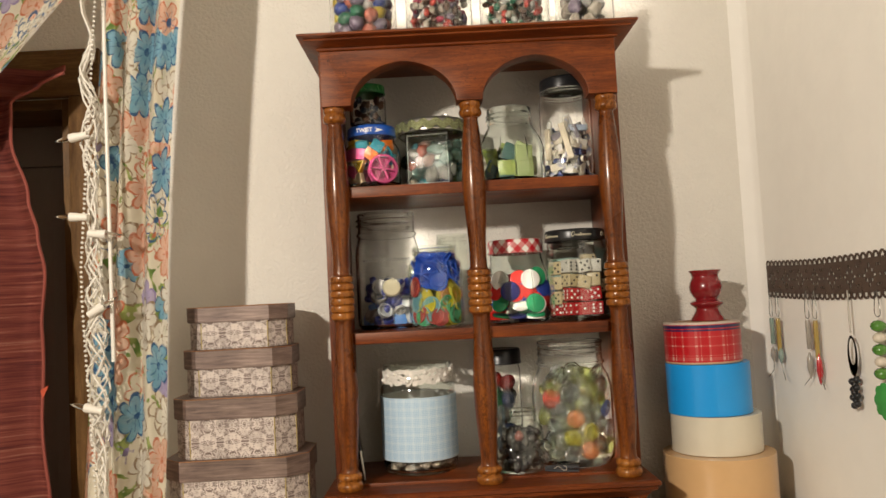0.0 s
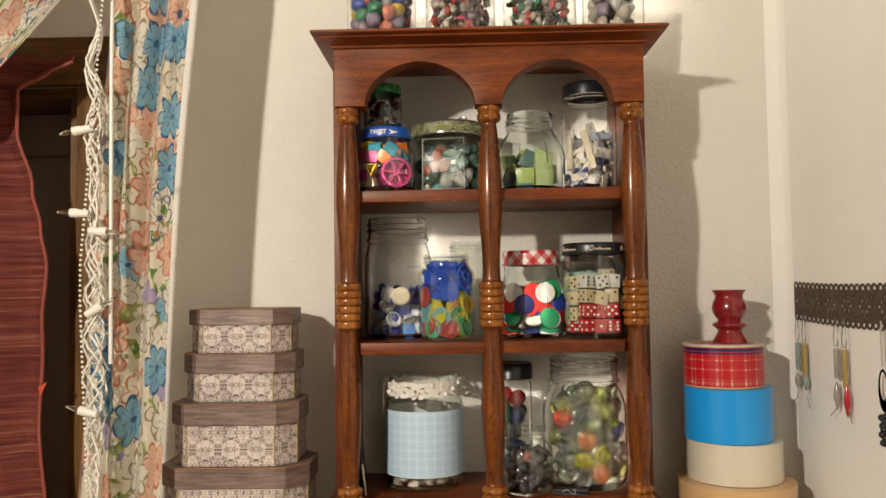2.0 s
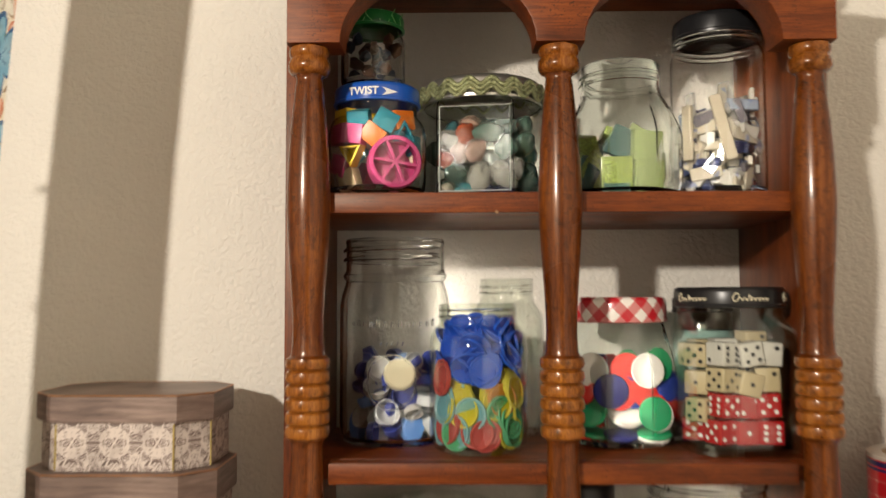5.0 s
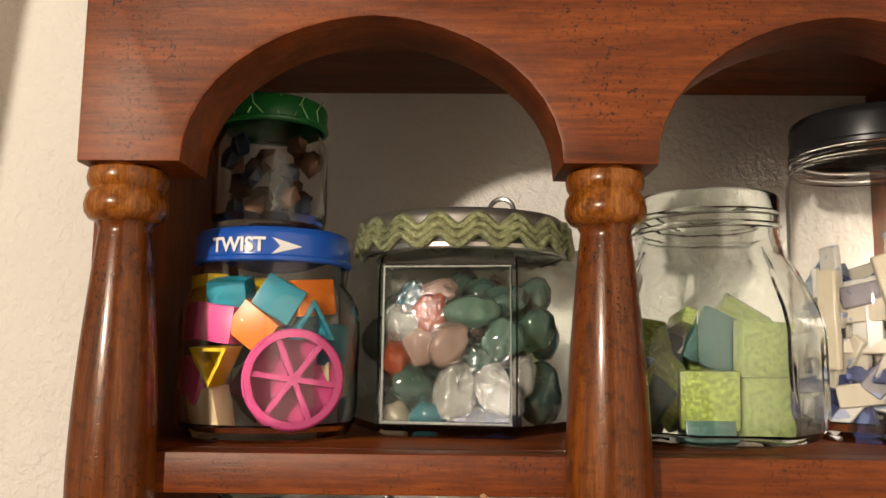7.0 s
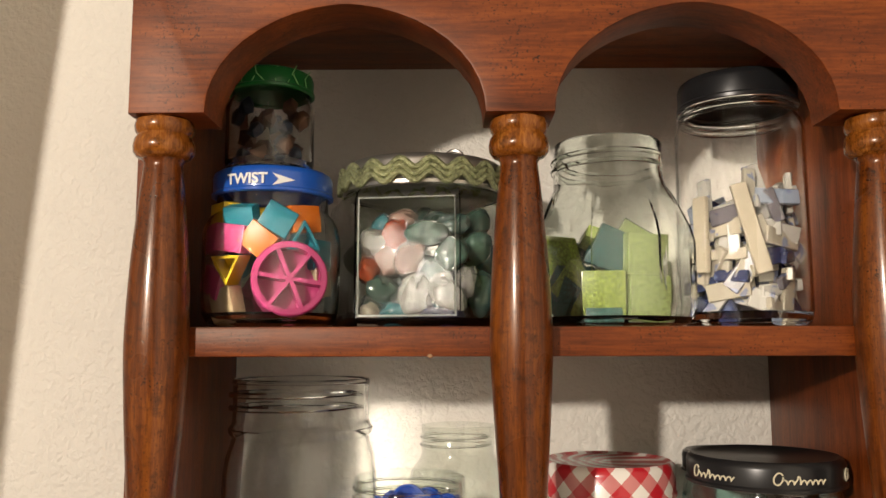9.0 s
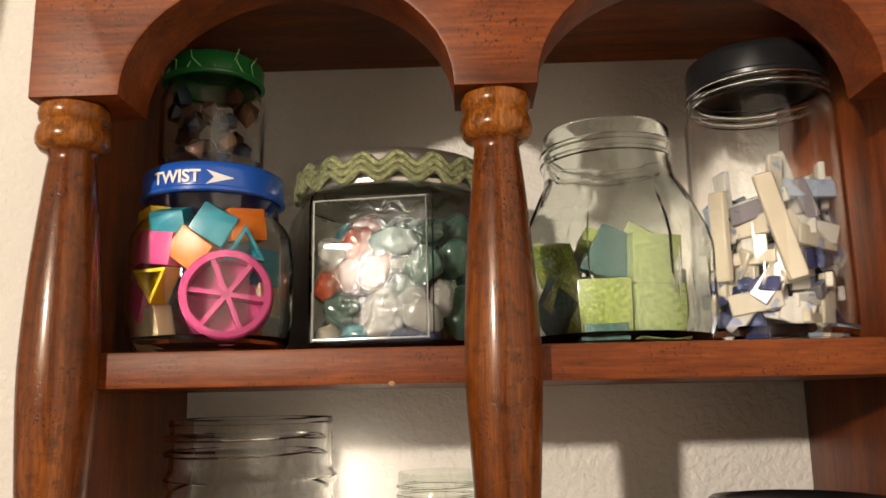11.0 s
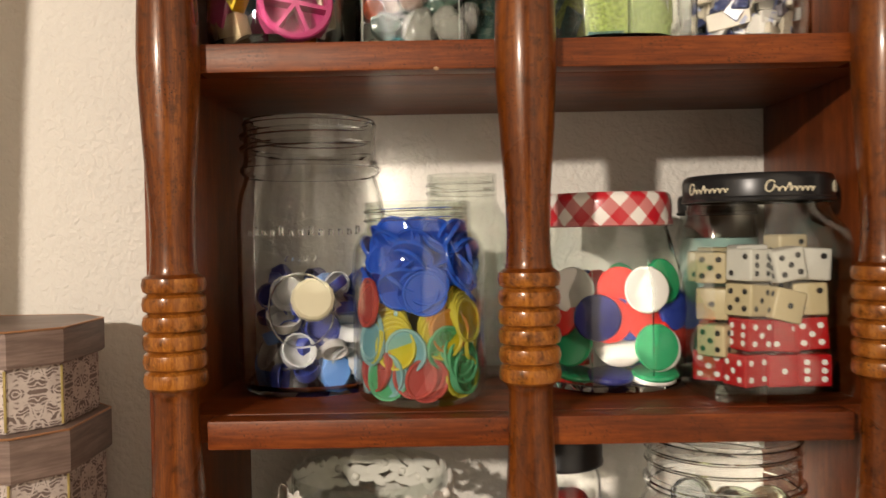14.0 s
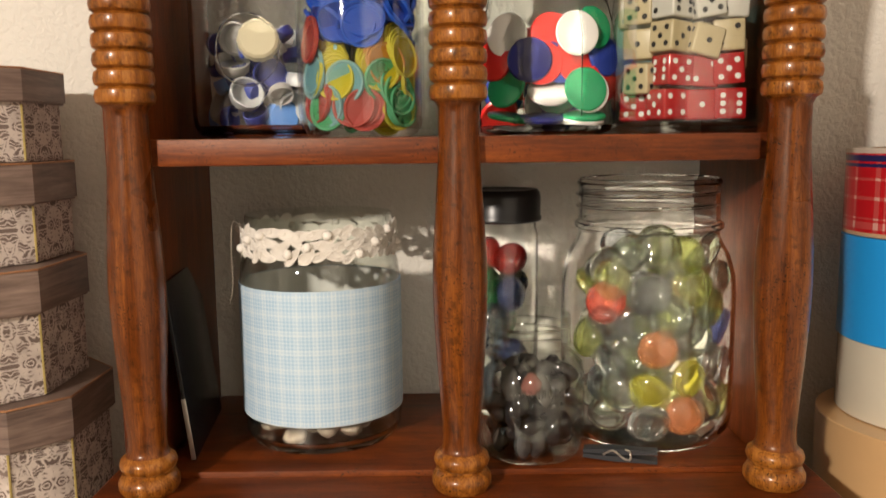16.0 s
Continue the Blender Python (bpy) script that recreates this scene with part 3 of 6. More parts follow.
for k, p in enumerate(scatter(26, 0.019, 0.010, 0.040, 0.0095, 31)):
    solo("bit", pebble(k, (0.0062, 0.005, 0.0048), 0.3, 1), BROWN_BIT if k % 3 else DARK_BLUE, Vector((JX - 0.004, JY + 0.006, S1 + 0.0872)) + p, "small brown and blue bit in the little jar", "bit", "bits in the little jar", rot=any_turn(random.Random(k)))

# -- six-sided jar of tumbled stones with gold braid --
HX, HY = -0.0515, 0.104
hexjar = jar(HX, HY, S1, [(0, 0.001), (0.054, 0.0, 1), (0.0585, 0.002, 1), (0.0612, 0.006, 1), (0.0612, 0.072, 1), (0.0600, 0.0775, 1), (0.0565, 0.0805, 0.8), (0.0500, 0.0825, 0.2), (0.0490, 0.0845, 0), (0.0490, 0.0970, 0)],
             "six-sided glass jar of tumbled stones with gold braid", n=6, base=0.004, wall=0.0016, material=GREEN_GLASS, turn=-8.5)
TIN = paint("brushed_tin", (0.55, 0.53, 0.48), 0.32, 0.12, 120, metal=0.9)
part("lid", lid(0.0506, 0.0825, 0.1012), TIN, hexjar, "silver tin lid")
BRAID = paint("gold_green_braid", (0.36, 0.38, 0.20), 0.36, 0.75, 700, metal=0.6, bump=0.9)
for k in range(3):
    pts = [((0.0517 + 0.0006 * k) * math.cos(a), (0.0517 + 0.0006 * k) * math.sin(a), 0.0945 - 0.0040 * k + 0.0027 * math.sin(a * 18)) for a in np.linspace(0, 2 * math.pi, 313)]
    part("braid", tube(pts, 0.00195, 7), BRAID, hexjar, "gold and green metallic zigzag braid")
part("pull_ring", tube([(0.018 + 0.0062 * math.cos(a), 0.008 + 0.002 * math.sin(a), 0.1085 + 0.0066 * math.sin(a)) for a in np.linspace(0, 2 * math.pi, 25)], 0.0013, 8), TIN, hexjar, "small metal ring")
STONE = {k: gem(k + "_stone", tuple(0.66 * q for q in c), 0.10, t) for k, c, t in (("rose", (0.42, 0.25, 0.21), 0.45), ("clear", (0.52, 0.48, 0.45), 0.55), ("carnelian", (0.30, 0.042, 0.0122), 0.2), ("aventurine", (0.0578, 0.1122, 0.0884), 0.05),
                                                        ("jade", (0.0306, 0.0646, 0.0544), 0.05), ("turquoise", (0.0204, 0.1088, 0.136), 0.0), ("lapis", (0.0102, 0.01496, 0.0544), 0.0), ("ivory", (0.306, 0.2516, 0.1972), 0.0))}
HEX_TURN = Matrix.Rotation(radians(-8.5), 3, "Z")
FACE = Vector((HX, HY, S1))


def stippled_pane():
    """A clear pane whose skin is finely hammered, so that lamplight breaks up on it."""
    m = thin_glass("hammered_clear_pane", (0.97, 0.985, 0.96), 0.012)
    t = m.node_tree
    bump = [q for q in t.nodes if q.type == "BUMP"][0]
    bump.inputs["Strength"].default_value, bump.inputs["Distance"].default_value = 0.15, 0.0012
    [q for q in t.nodes if q.type == "TEX_NOISE"][0].inputs["Scale"].default_value = 620
    gloss = [q for q in t.nodes if q.type == "BSDF_GLOSSY"][0]
    gloss.inputs["Roughness"].default_value = 0.07
    return m


pane = part("front_pane", cube(-0.0275, 0.0275, -0.0545, -0.0535, 0.007, 0.0735, 0.0004), stippled_pane(), hexjar, "hammered clear front pane")
pane.visible_shadow = False
# added rim, its pale speckled colour stands for light sparkling along the glass edges
rim_pts = [(-0.0278, -0.0546, 0.0068), (0.0278, -0.0546, 0.0068), (0.0278, -0.0546, 0.0738), (-0.0278, -0.0546, 0.0738), (-0.0278, -0.0546, 0.0068)]
clear_part("pane_rim", tube(rim_pts, 0.0007, 8), paint("painted_edge_glint", (0.42, 0.45, 0.41), 0.22, 0.45, 900, coat=0.5, bump=0.6), hexjar)
for i, (kind, x, z, sx, sz, a, d) in enumerate((("clear", 0.003, 0.021, 0.0105, 0.0125, 30, 0.011), ("clear", 0.0215, 0.0215, 0.0095, 0.0120, -32, 0.010), ("rose", -0.0005, 0.0425, 0.0085, 0.0095, 35, 0.010), ("rose", -0.0135, 0.0415, 0.0080, 0.0095, 0, 0.014),
                                               ("carnelian", -0.0095, 0.0570, 0.0085, 0.0100, 10, 0.014), ("carnelian", -0.0245, 0.0350, 0.0075, 0.0085, 0, 0.012), ("clear", -0.0215, 0.0520, 0.0090, 0.0085, 0, 0.014),
                                               ("aventurine", 0.0085, 0.0570, 0.0125, 0.0070, -5, 0.013), ("aventurine", 0.0235, 0.0455, 0.0095, 0.0095, 0, 0.013), ("jade", 0.0110, 0.0365, 0.0105, 0.0075, 0, 0.018),
                                               ("jade", -0.0175, 0.0235, 0.0110, 0.0080, 30, 0.013), ("turquoise", -0.0085, 0.0105, 0.0105, 0.0072, 0, 0.012), ("ivory", -0.0240, 0.0095, 0.0075, 0.0065, 0, 0.012),
                                               ("lapis", 0.0085, 0.0095, 0.0085, 0.0060, 10, 0.015), ("lapis", 0.0225, 0.0090, 0.0080, 0.0060, 0, 0.014), ("rose", -0.006, 0.066, 0.0085, 0.006, 0, 0.018), ("clear", 0.031, 0.028, 0.006, 0.009, 0, 0.018),
                                               ("jade", 0.0235, 0.0630, 0.009, 0.007, 0, 0.02), ("aventurine", 0.036, 0.050, 0.009, 0.010, 0, 0.028), ("jade", 0.038, 0.022, 0.010, 0.012, 0, 0.030), ("aventurine", -0.035, 0.045, 0.009, 0.010, 0, 0.03))):
    solo("tumbled_stone", pebble(i * 1.3, (sx * 1.0, 0.0068, sz * 1.0), 0.30, 3), STONE[kind], FACE + HEX_TURN @ Vector((x * 1.0, d - 0.0535, z * 0.97)), f"polished {kind} tumbled stone in the six-sided jar", "stone", "tumbled stones", rot=(0, radians(a), 0))
for k, p in enumerate(scatter(34, 0.040, 0.012, 0.070, 0.0165, 9)):
    if p.y > -0.028:
        solo("tumbled_stone", pebble(k + 50, (0.0105, 0.008, 0.0085), 0.22, 2), STONE[("aventurine", "jade", "jade", "rose", "turquoise")[k % 5]], Vector((HX, HY, S1)) + p, "polished tumbled stone in the six-sided jar", "stone", "tumbled stones", rot=any_turn(random.Random(k)))

# -- facetted jar of green glass tiles --
GX, GY = 0.0570, 0.064
green_jar = jar(GX, GY, S1, [(0.0, 0.001), (0.03597, 0), (0.0430, 0.002, 0.3), (0.0462, 0.006, 0.7), (0.0478, 0.012, 0.9), (0.0478, 0.0475, 1), (0.0455, 0.0560, 1), (0.0372, 0.0735, 1), (0.03292, 0.07998, 0.6), (0.03161, 0.0837, 0), (0.03161, 0.08649, 0), (0.03107, 0.08835, 0), (0.03107, 0.10509, 0)],
                "facetted open glass jar holding green glass tiles", n=8, material=GREEN_GLASS, wall=0.0024)
clear_part("screw_thread", threads(0.0313, 0.0890, 2, 0.0055, 0.0014), GREEN_GLASS, green_jar)


def tile_paint(name, color, sparkle):
    n = Nodes(name)
    v = n.coords()
    f = n.noise(v, 900, 2, 0.6)
    col = n.ramp(f, (0.38, tuple(c * 0.62 for c in color)), (0.55, color), (0.74, tuple(min(1, c * sparkle) for c in color)))
    n.bump(f, 0.3, 0.0004)
    return n.done(col, 0.3, coat=0.6)


LIME, TEALT, SAGE = tile_paint("lime_glitter_tile", (0.184, 0.232, 0.048), 1.8), tile_paint("teal_glitter_tile", (0.024, 0.076, 0.068), 1.6), tile_paint("pale_green_tile", (0.2, 0.248, 0.092), 1.3)
G0 = Vector((GX, GY, S1))
for i, (m, w, x, y, z, rot) in enumerate(((LIME, 0.0125, -0.010, -0.029, 0.0215, (4, 0, -6)), (SAGE, 0.0125, 0.017, -0.028, 0.0185, (0, 0, 14)), (SAGE, 0.0125, 0.0165, -0.026, 0.0445, (0, 2, 14)), (TEALT, 0.0125, -0.002, -0.020, 0.0480, (0, 24, 0)),
                                       (TEALT, 0.0105, -0.010, -0.0235, 0.0075, (86, 0, -5)), (LIME, 0.0125, -0.024, -0.014, 0.025, (10, 45, -40)), (TEALT, 0.0125, -0.031, -0.006, 0.022, (0, 40, -60)), (LIME, 0.0125, -0.030, 0.006, 0.047, (30, 10, -50)),
                                       (SAGE, 0.0125, 0.030, -0.008, 0.030, (0, 0, 60)), (LIME, 0.0125, 0.006, 0.004, 0.030, (0, 0, 10)), (TEALT, 0.0125, -0.012, 0.012, 0.028, (0, 20, 10)), (SAGE, 0.0125, 0.018, 0.014, 0.056, (20, 30, 0)),
                                       (LIME, 0.0125, 0.012, 0.020, 0.020, (0, 0, 40)), (TEALT, 0.0125, -0.020, 0.020, 0.045, (40, 0, 40)), (LIME, 0.0125, -0.005, -0.004, 0.055, (80, 20, 0)))):
    solo("glass_tile", cube(-w * 0.93, w * 0.93, -0.0035, 0.0035, -w * 0.93, w * 0.93, 0.0010), m, G0 + Vector((x * 0.88, y * 0.9, z * 0.88)), "square green glass mosaic tile with fine glitter" if m is not TEALT else "square dark teal glass mosaic tile", "tile", "green tiles in the jar", rot=tuple(radians(a) for a in rot))

# -- tall jar of broken china with a black cap --
TX, TY = 0.1385, 0.077
tall = jar(TX, TY, S1, [(0, 0.001), (0.031, 0), (0.0355, 0.003), (0.0370, 0.009), (0.0372, 0.020), (0.0370, 0.115), (0.0358, 0.121), (0.0330, 0.1245), (0.0322, 0.128), (0.0322, 0.144)], "tall glass jar of china slivers with black cap")
clear_part("shoulder_ring", threads(0.0336, 0.1235, 2, 0.0040, 0.0014), GLASS, tall)
CAP = paint("black_bakelite", (0.014, 0.014, 0.015), 0.3, 0.25, 120)
part("cap", lid(0.0345, 0.1300, 0.1475), CAP, tall, "black plastic screw cap")


def china(name, seed):
    """Glazed white china, with blue pattern in patches."""
    n = Nodes(name)
    v = n.coords()
    info = n.add("ShaderNodeObjectInfo")
    shift = n.add("ShaderNodeVectorMath", operation="ADD")
    n.link(v, shift.inputs[0])
    n.link(info.outputs["Location"], shift.inputs[1])
    f = n.noise(shift.outputs[0], 160, 3, 0.5, 0.4)
    glaze = n.ramp(info.outputs["Random"], (0.0, (0.30, 0.265, 0.20)), (0.26, (0.32, 0.305, 0.27)), (0.48, (0.18, 0.21, 0.26)), (0.60, (0.29, 0.265, 0.21)), (0.78, (0.022, 0.028, 0.075)), (0.90, (0.10, 0.09, 0.10)), constant=True)
    band = n.ramp(f, (0.60, (0, 0, 0)), (0.63, (1, 1, 1)))
    col = n.mix(n.math("MULTIPLY", band, 0.7), glaze, (0.10, 0.13, 0.24))
    return n.done(col, 0.25, coat=0.4)


CHINA = china("glazed_china", 1)
CREAM_CHINA = paint("cream_china", (0.33, 0.285, 0.21), 0.25, 0.12, 90, coat=0.4)
T0 = Vector((TX, TY, S1))
rnd = random.Random(77)
sliver_meshes = [mesh_of("china_sliver", cube(-l, l, -0.0018, 0.0018, -w, w, 0.0006, 1), CHINA) for l, w in ((0.014, 0.0036), (0.010, 0.0034), (0.012, 0.0050), (0.0070, 0.0055), (0.016, 0.0045))]
for k, p in enumerate(scatter(120, 0.033, 0.007, 0.074, 0.0074, 3, 0.25)):
    a = math.atan2(p.y, p.x)
    ob = new("china_sliver", sliver_meshes[(2, 1, 3, 0, 1, 2, 4)[k % 7]])
    r = min(math.hypot(p.x, p.y), 0.0320 - 0.006)
    ob.location = (T0 + Vector((r * math.cos(a), r * math.sin(a), p.z + 0.004))) * U
    lean = rnd.choice((0, 0, 0, 15, -20, 70, 90, -60, 35))
    ob.rotation_euler = (radians(rnd.uniform(-12, 12)), radians(lean + rnd.uniform(-12, 12)), a + math.pi / 2 + rnd.uniform(-0.35, 0.35))
    tagged(ob, "cut sliver of white and blue glazed china in the jar", "china sliver", "china slivers")
solo("china_sliver", cube(-0.0045, 0.0045, -0.002, 0.002, -0.026, 0.026, 0.0007, 1), CREAM_CHINA, T0 + Vector((-0.006, -0.0305, 0.055)), "long cut sliver of cream china in the jar", "china sliver", "china slivers", rot=(0, radians(-14), radians(-8)))
solo("china_sliver", cube(-0.0045, 0.0045, -0.002, 0.002, -0.022, 0.022, 0.0007, 1), CREAM_CHINA, T0 + Vector((-0.0285, -0.015, 0.053)), "long cut sliver of cream china in the jar", "china sliver", "china slivers", rot=(0, 0, radians(-60)))

# -- tall open mason jar of bottle caps, middle shelf --
MX, MY = -0.1245, 0.092
mason = jar(MX, MY, S2, [(0, 0.001), (0.036, 0), (0.0415, 0.002), (0.0446, 0.008), (0.0454, 0.016), (0.0454, 0.100), (0.0450, 0.110), (0.0436, 0.119), (0.0412, 0.1265), (0.0403, 0.1300), (0.0425, 0.1325), (0.0428, 0.1350), (0.0408, 0.1380), (0.0403, 0.140), (0.0403, 0.1600), (0.0410, 0.1615), (0.0406, 0.1630)],
            "tall open glass canning jar of bottle caps", wall=0.0022)
clear_part("screw_thread", threads(0.0406, 0.1450, 2, 0.0075, 0.0019), GLASS, mason)
raised = bmesh.new()
rnd = random.Random(3)
for k in range(13):
    a = -math.pi / 2 + (k - 6) * 0.125
    hgt = 0.0052 if k in (1, 4, 7, 12) else 0.0032
    tube([(0.0456 * math.cos(a + d), 0.0456 * math.sin(a + d), 0.0945 + z) for d, z in ((0, 0), (0.0, hgt), (0.045, hgt * 0.9), (0.05, 0.0))], 0.0006, 5, raised)
for k in range(5):
    a = -math.pi / 2 + (k - 2) * 0.09
    tube([(0.0456 * math.cos(a), 0.0456 * math.sin(a), 0.080), (0.0456 * math.cos(a + 0.03), 0.0456 * math.sin(a + 0.03), 0.083)], 0.0006, 5, raised)
tube([(0.0457 * math.cos(-math.pi / 2 + 0.42 * math.cos(t)), 0.0457 * math.sin(-math.pi / 2 + 0.42 * math.cos(t)), 0.052 + 0.021 * math.sin(t)) for t in np.linspace(0, 6.283, 40)], 0.0007, 5, raised)
clear_part("embossing", raised, GLASS, mason)


def cap_mesh(r, h):
    bm = lathe([(0, h), (r * 0.82, h), (r * 0.95, h * 0.8), (r, 0), (r * 0.9, 0), (r * 0.82, h * 0.7), (0, h * 0.75)], 28, shape=lambda a: 1 + 0.018 * math.cos(14 * a))
    return bm


CAPS = [paint("navy_plastic", (0.018, 0.030, 0.17), 0.35, 0.15), paint("white_plastic", (0.30, 0.29, 0.27), 0.4, 0.06), paint("ivory_plastic", (0.56, 0.52, 0.36), 0.45, 0.06), paint("sky_plastic", (0.10, 0.24, 0.55), 0.35, 0.15), paint("grey_plastic", (0.35, 0.36, 0.36), 0.4, 0.15)]
cap_sets = [mesh_of("bottle_cap", cap_mesh(r, h), m) for m in CAPS for r, h in ((0.0105, 0.008), (0.0078, 0.006))]
M0 = Vector((MX, MY, S2))
rnd = random.Random(14)
for k, p in enumerate(scatter(64, 0.033, 0.011, 0.066, 0.0115, 21, 0.15)):
    ob = new("bottle_cap", cap_sets[rnd.choice((0, 0, 1, 1, 0, 6, 1, 3, 9, 8, 2))])
    ob.location, ob.rotation_euler = (M0 + p) * U, any_turn(rnd)
    tagged(ob, "small blue or white plastic bottle cap in the jar", "bottle cap", "bottle caps")
solo("bottle_cap", cap_mesh(0.0125, 0.007), CAPS[2], M0 + Vector((0.006, -0.0385, 0.0575)), "ivory plastic bottle cap against the glass", "bottle cap", "bottle caps", rot=(radians(80), 0, radians(10)))

# -- jar of transparent counters --
BX, BY = -0.0575, 0.054
counters_jar = jar(BX, BY, S2, [(0, 0.001), (0.029, 0), (0.0335, 0.002), (0.0365, 0.007), (0.0380, 0.014), (0.0380, 0.078), (0.0368, 0.087), (0.0335, 0.0935), (0.0305, 0.096), (0.0300, 0.0985), (0.0300, 0.1115)],
                   "open glass jar of blue and yellow counters", material=THIN_GLASS)
clear_part("screw_thread", threads(0.0303, 0.1005, 2, 0.005, 0.0009), GREEN_GLASS, counters_jar)


def counter(name, color, trans):
    n = Nodes(name)
    m = n.done(n.ramp(n.noise(n.coords(), 80, 2), (0.3, tuple(c * 0.85 for c in color)), (0.7, color)), 0.18)
    if trans > 0.5:
        # thin tinted plastic: most light passes straight through and takes its colour
        clear = n.add("ShaderNodeBsdfTransparent")
        clear.inputs["Color"].default_value = (*(min(1, c ** 0.42) for c in color), 1)
        both = n.add("ShaderNodeMixShader")
        both.inputs[0].default_value = trans - 0.24
        out = [q for q in n.t.nodes if q.type == "OUTPUT_MATERIAL"][0]
        n.link(n.b.outputs[0], both.inputs[1]), n.link(clear.outputs[0], both.inputs[2])
        n.link(both.outputs[0], out.inputs["Surface"])
    return m


COUNTER = {"blue": counter("blue_counter", (0.012, 0.070, 0.44), 0.12), "yellow": counter("yellow_counter", (0.80, 0.68, 0.04), 0.78), "green": counter("green_counter", (0.14, 0.58, 0.28), 0.82), "red": counter("red_counter", (0.66, 0.14, 0.13), 0.80), "aqua": counter("aqua_counter", (0.3, 0.62, 0.7), 0.82), "amber": counter("amber_counter", (0.75, 0.35, 0.06), 0.80)}
RIM = {"blue": counter("blue_counter_rim", (0.016, 0.090, 0.52), 0.1), "yellow": counter("yellow_counter_rim", (0.78, 0.70, 0.10), 0.64), "green": counter("green_counter_rim", (0.16, 0.55, 0.30), 0.64), "red": counter("red_counter_rim", (0.62, 0.12, 0.10), 0.64), "aqua": counter("aqua_counter_rim", (0.35, 0.62, 0.66), 0.64), "amber": counter("amber_counter_rim", (0.72, 0.34, 0.08), 0.64)}
def counter_disc(k, m):
    """A thin disc whose rolled rim holds more colour than its clear middle."""
    me = mesh_of("counter", lathe([(0, 0.0004), (0.0105, 0.0004), (0.0112, 0.0011), (0.0122, 0.0011), (0.0125, 0), (0.0122, -0.0011), (0.0112, -0.0011), (0.0105, -0.0004), (0, -0.0004)], 28), [m, RIM[k]])
    for p in me.polygons:
        p.material_index = 1 if math.hypot(p.center.x, p.center.y) > 0.0100 * U else 0
    return me


disc = {k: counter_disc(k, m) for k, m in COUNTER.items()}
B0 = Vector((BX, BY, S2))
rnd = random.Random(8)


def put_counter(kind, p, rot):
    ob = new("counter", disc[kind])
    r = math.hypot(p.x, p.y)
    ob.location, ob.rotation_euler = (B0 + p) * U, rot
    tagged(ob, f"round translucent {kind} plastic counter in the jar", "counter", "counters in the jar")


for k, p in enumerate(scatter(110, 0.027, 0.062, 0.093, 0.0048, 5, 0.3)):
    lim = 0.0262 if p.z < 0.084 else 0.0205
    r = math.hypot(p.x, p.y)
    if r > lim:
        p.x, p.y = p.x * lim / r, p.y * lim / r
    a = math.atan2(p.y, p.x)
    put_counter("blue", p, (radians(90 + rnd.uniform(-50, 50)), rnd.uniform(-0.5, 0.5), a + math.pi / 2 + rnd.uniform(-0.5, 0.5)))
for kind, x, z, n_, dx, dz in (("yellow", -0.017, 0.052, 9, 0.0006, -0.0024), ("yellow", 0.023, 0.054, 5, 0.001, -0.002), ("yellow", 0.011, 0.044, 3, 0.001, -0.003), ("amber", 0.014, 0.050, 4, 0.001, -0.003), ("green", 0.018, 0.036, 4, 0.002, -0.004), ("red", 0.006, 0.020, 3, -0.004, -0.002),
                               ("green", 0.022, 0.018, 5, 0.001, -0.003), ("aqua", -0.012, 0.018, 4, -0.002, -0.001), ("red", -0.022, 0.024, 3, -0.001, -0.002), ("aqua", -0.026, 0.040, 3, 0, -0.003), ("red", -0.028, 0.058, 2, 0, -0.003), ("blue", 0.004, 0.066, 3, 0.0, -0.002)):
    for i in range(n_):
        xx = x + dx * i
        yy = -math.sqrt(max(0.0345 ** 2 - xx * xx, 0.0001)) + 0.0035 + 0.0016 * (n_ - i)
        put_counter(kind, Vector((xx, yy, max(z + dz * i, 0.0175))), (radians(84 + rnd.uniform(-7, 7)), 0, math.atan2(yy, xx) + math.pi / 2))
for row, z in enumerate((0.0170, 0.0330)):
    for k in range(4):
        a = math.pi + (k + 0.5 * (row % 2) + 0.3) * math.pi / 4.2
        kind = ("aqua", "red", "green", "yellow", "green", "amber", "yellow", "aqua", "red")[(k * 4 + row * 3) % 9]
        put_counter(kind, Vector((0.0300 * math.cos(a), 0.0300 * math.sin(a), z + rnd.uniform(-0.002, 0.002))), (radians(88 + rnd.uniform(-10, 10)), 0, a + math.pi / 2 + rnd.uniform(-0.25, 0.25)))
for k, p in enumerate(scatter(34, 0.024, 0.012, 0.058, 0.0085, 15)):
    if p.y > -0.014:
        put_counter(("yellow", "green", "red", "aqua", "amber")[k % 5], p * 0.95, any_turn(rnd))

# -- clear bottle standing behind --
behind = jar(-0.0305, 0.130, S2, [(0, 0.001), (0.026, 0), (0.0305, 0.004), (0.0318, 0.012), (0.0318, 0.094), (0.0300, 0.104), (0.0255, 0.110), (0.0238, 0.113), (0.0232, 0.116), (0.0232, 0.1320)], "clear empty plastic jar with screw neck", material=THIN_GLASS)
clear_part("screw_thread", threads(0.0234, 0.119, 2, 0.005, 0.0008), GLASS, behind)

# -- facetted jar of round snaps with a checked lid --
CX, CY = 0.0575, 0.090
checked = jar(CX, CY, S2, [(0, 0.001), (0.037, 0), (0.0430, 0.002, 0.4), (0.0455, 0.006, 0.8), (0.0462, 0.012, 1), (0.0462, 0.058, 1), (0.0445, 0.066, 1), (0.0400, 0.083, 1), (0.0378, 0.091, 0.4), (0.0365, 0.095, 0), (0.0365, 0.112, 0)],
              "facetted glass jar of coloured discs with checked lid", n=8, material=GREEN_GLASS)


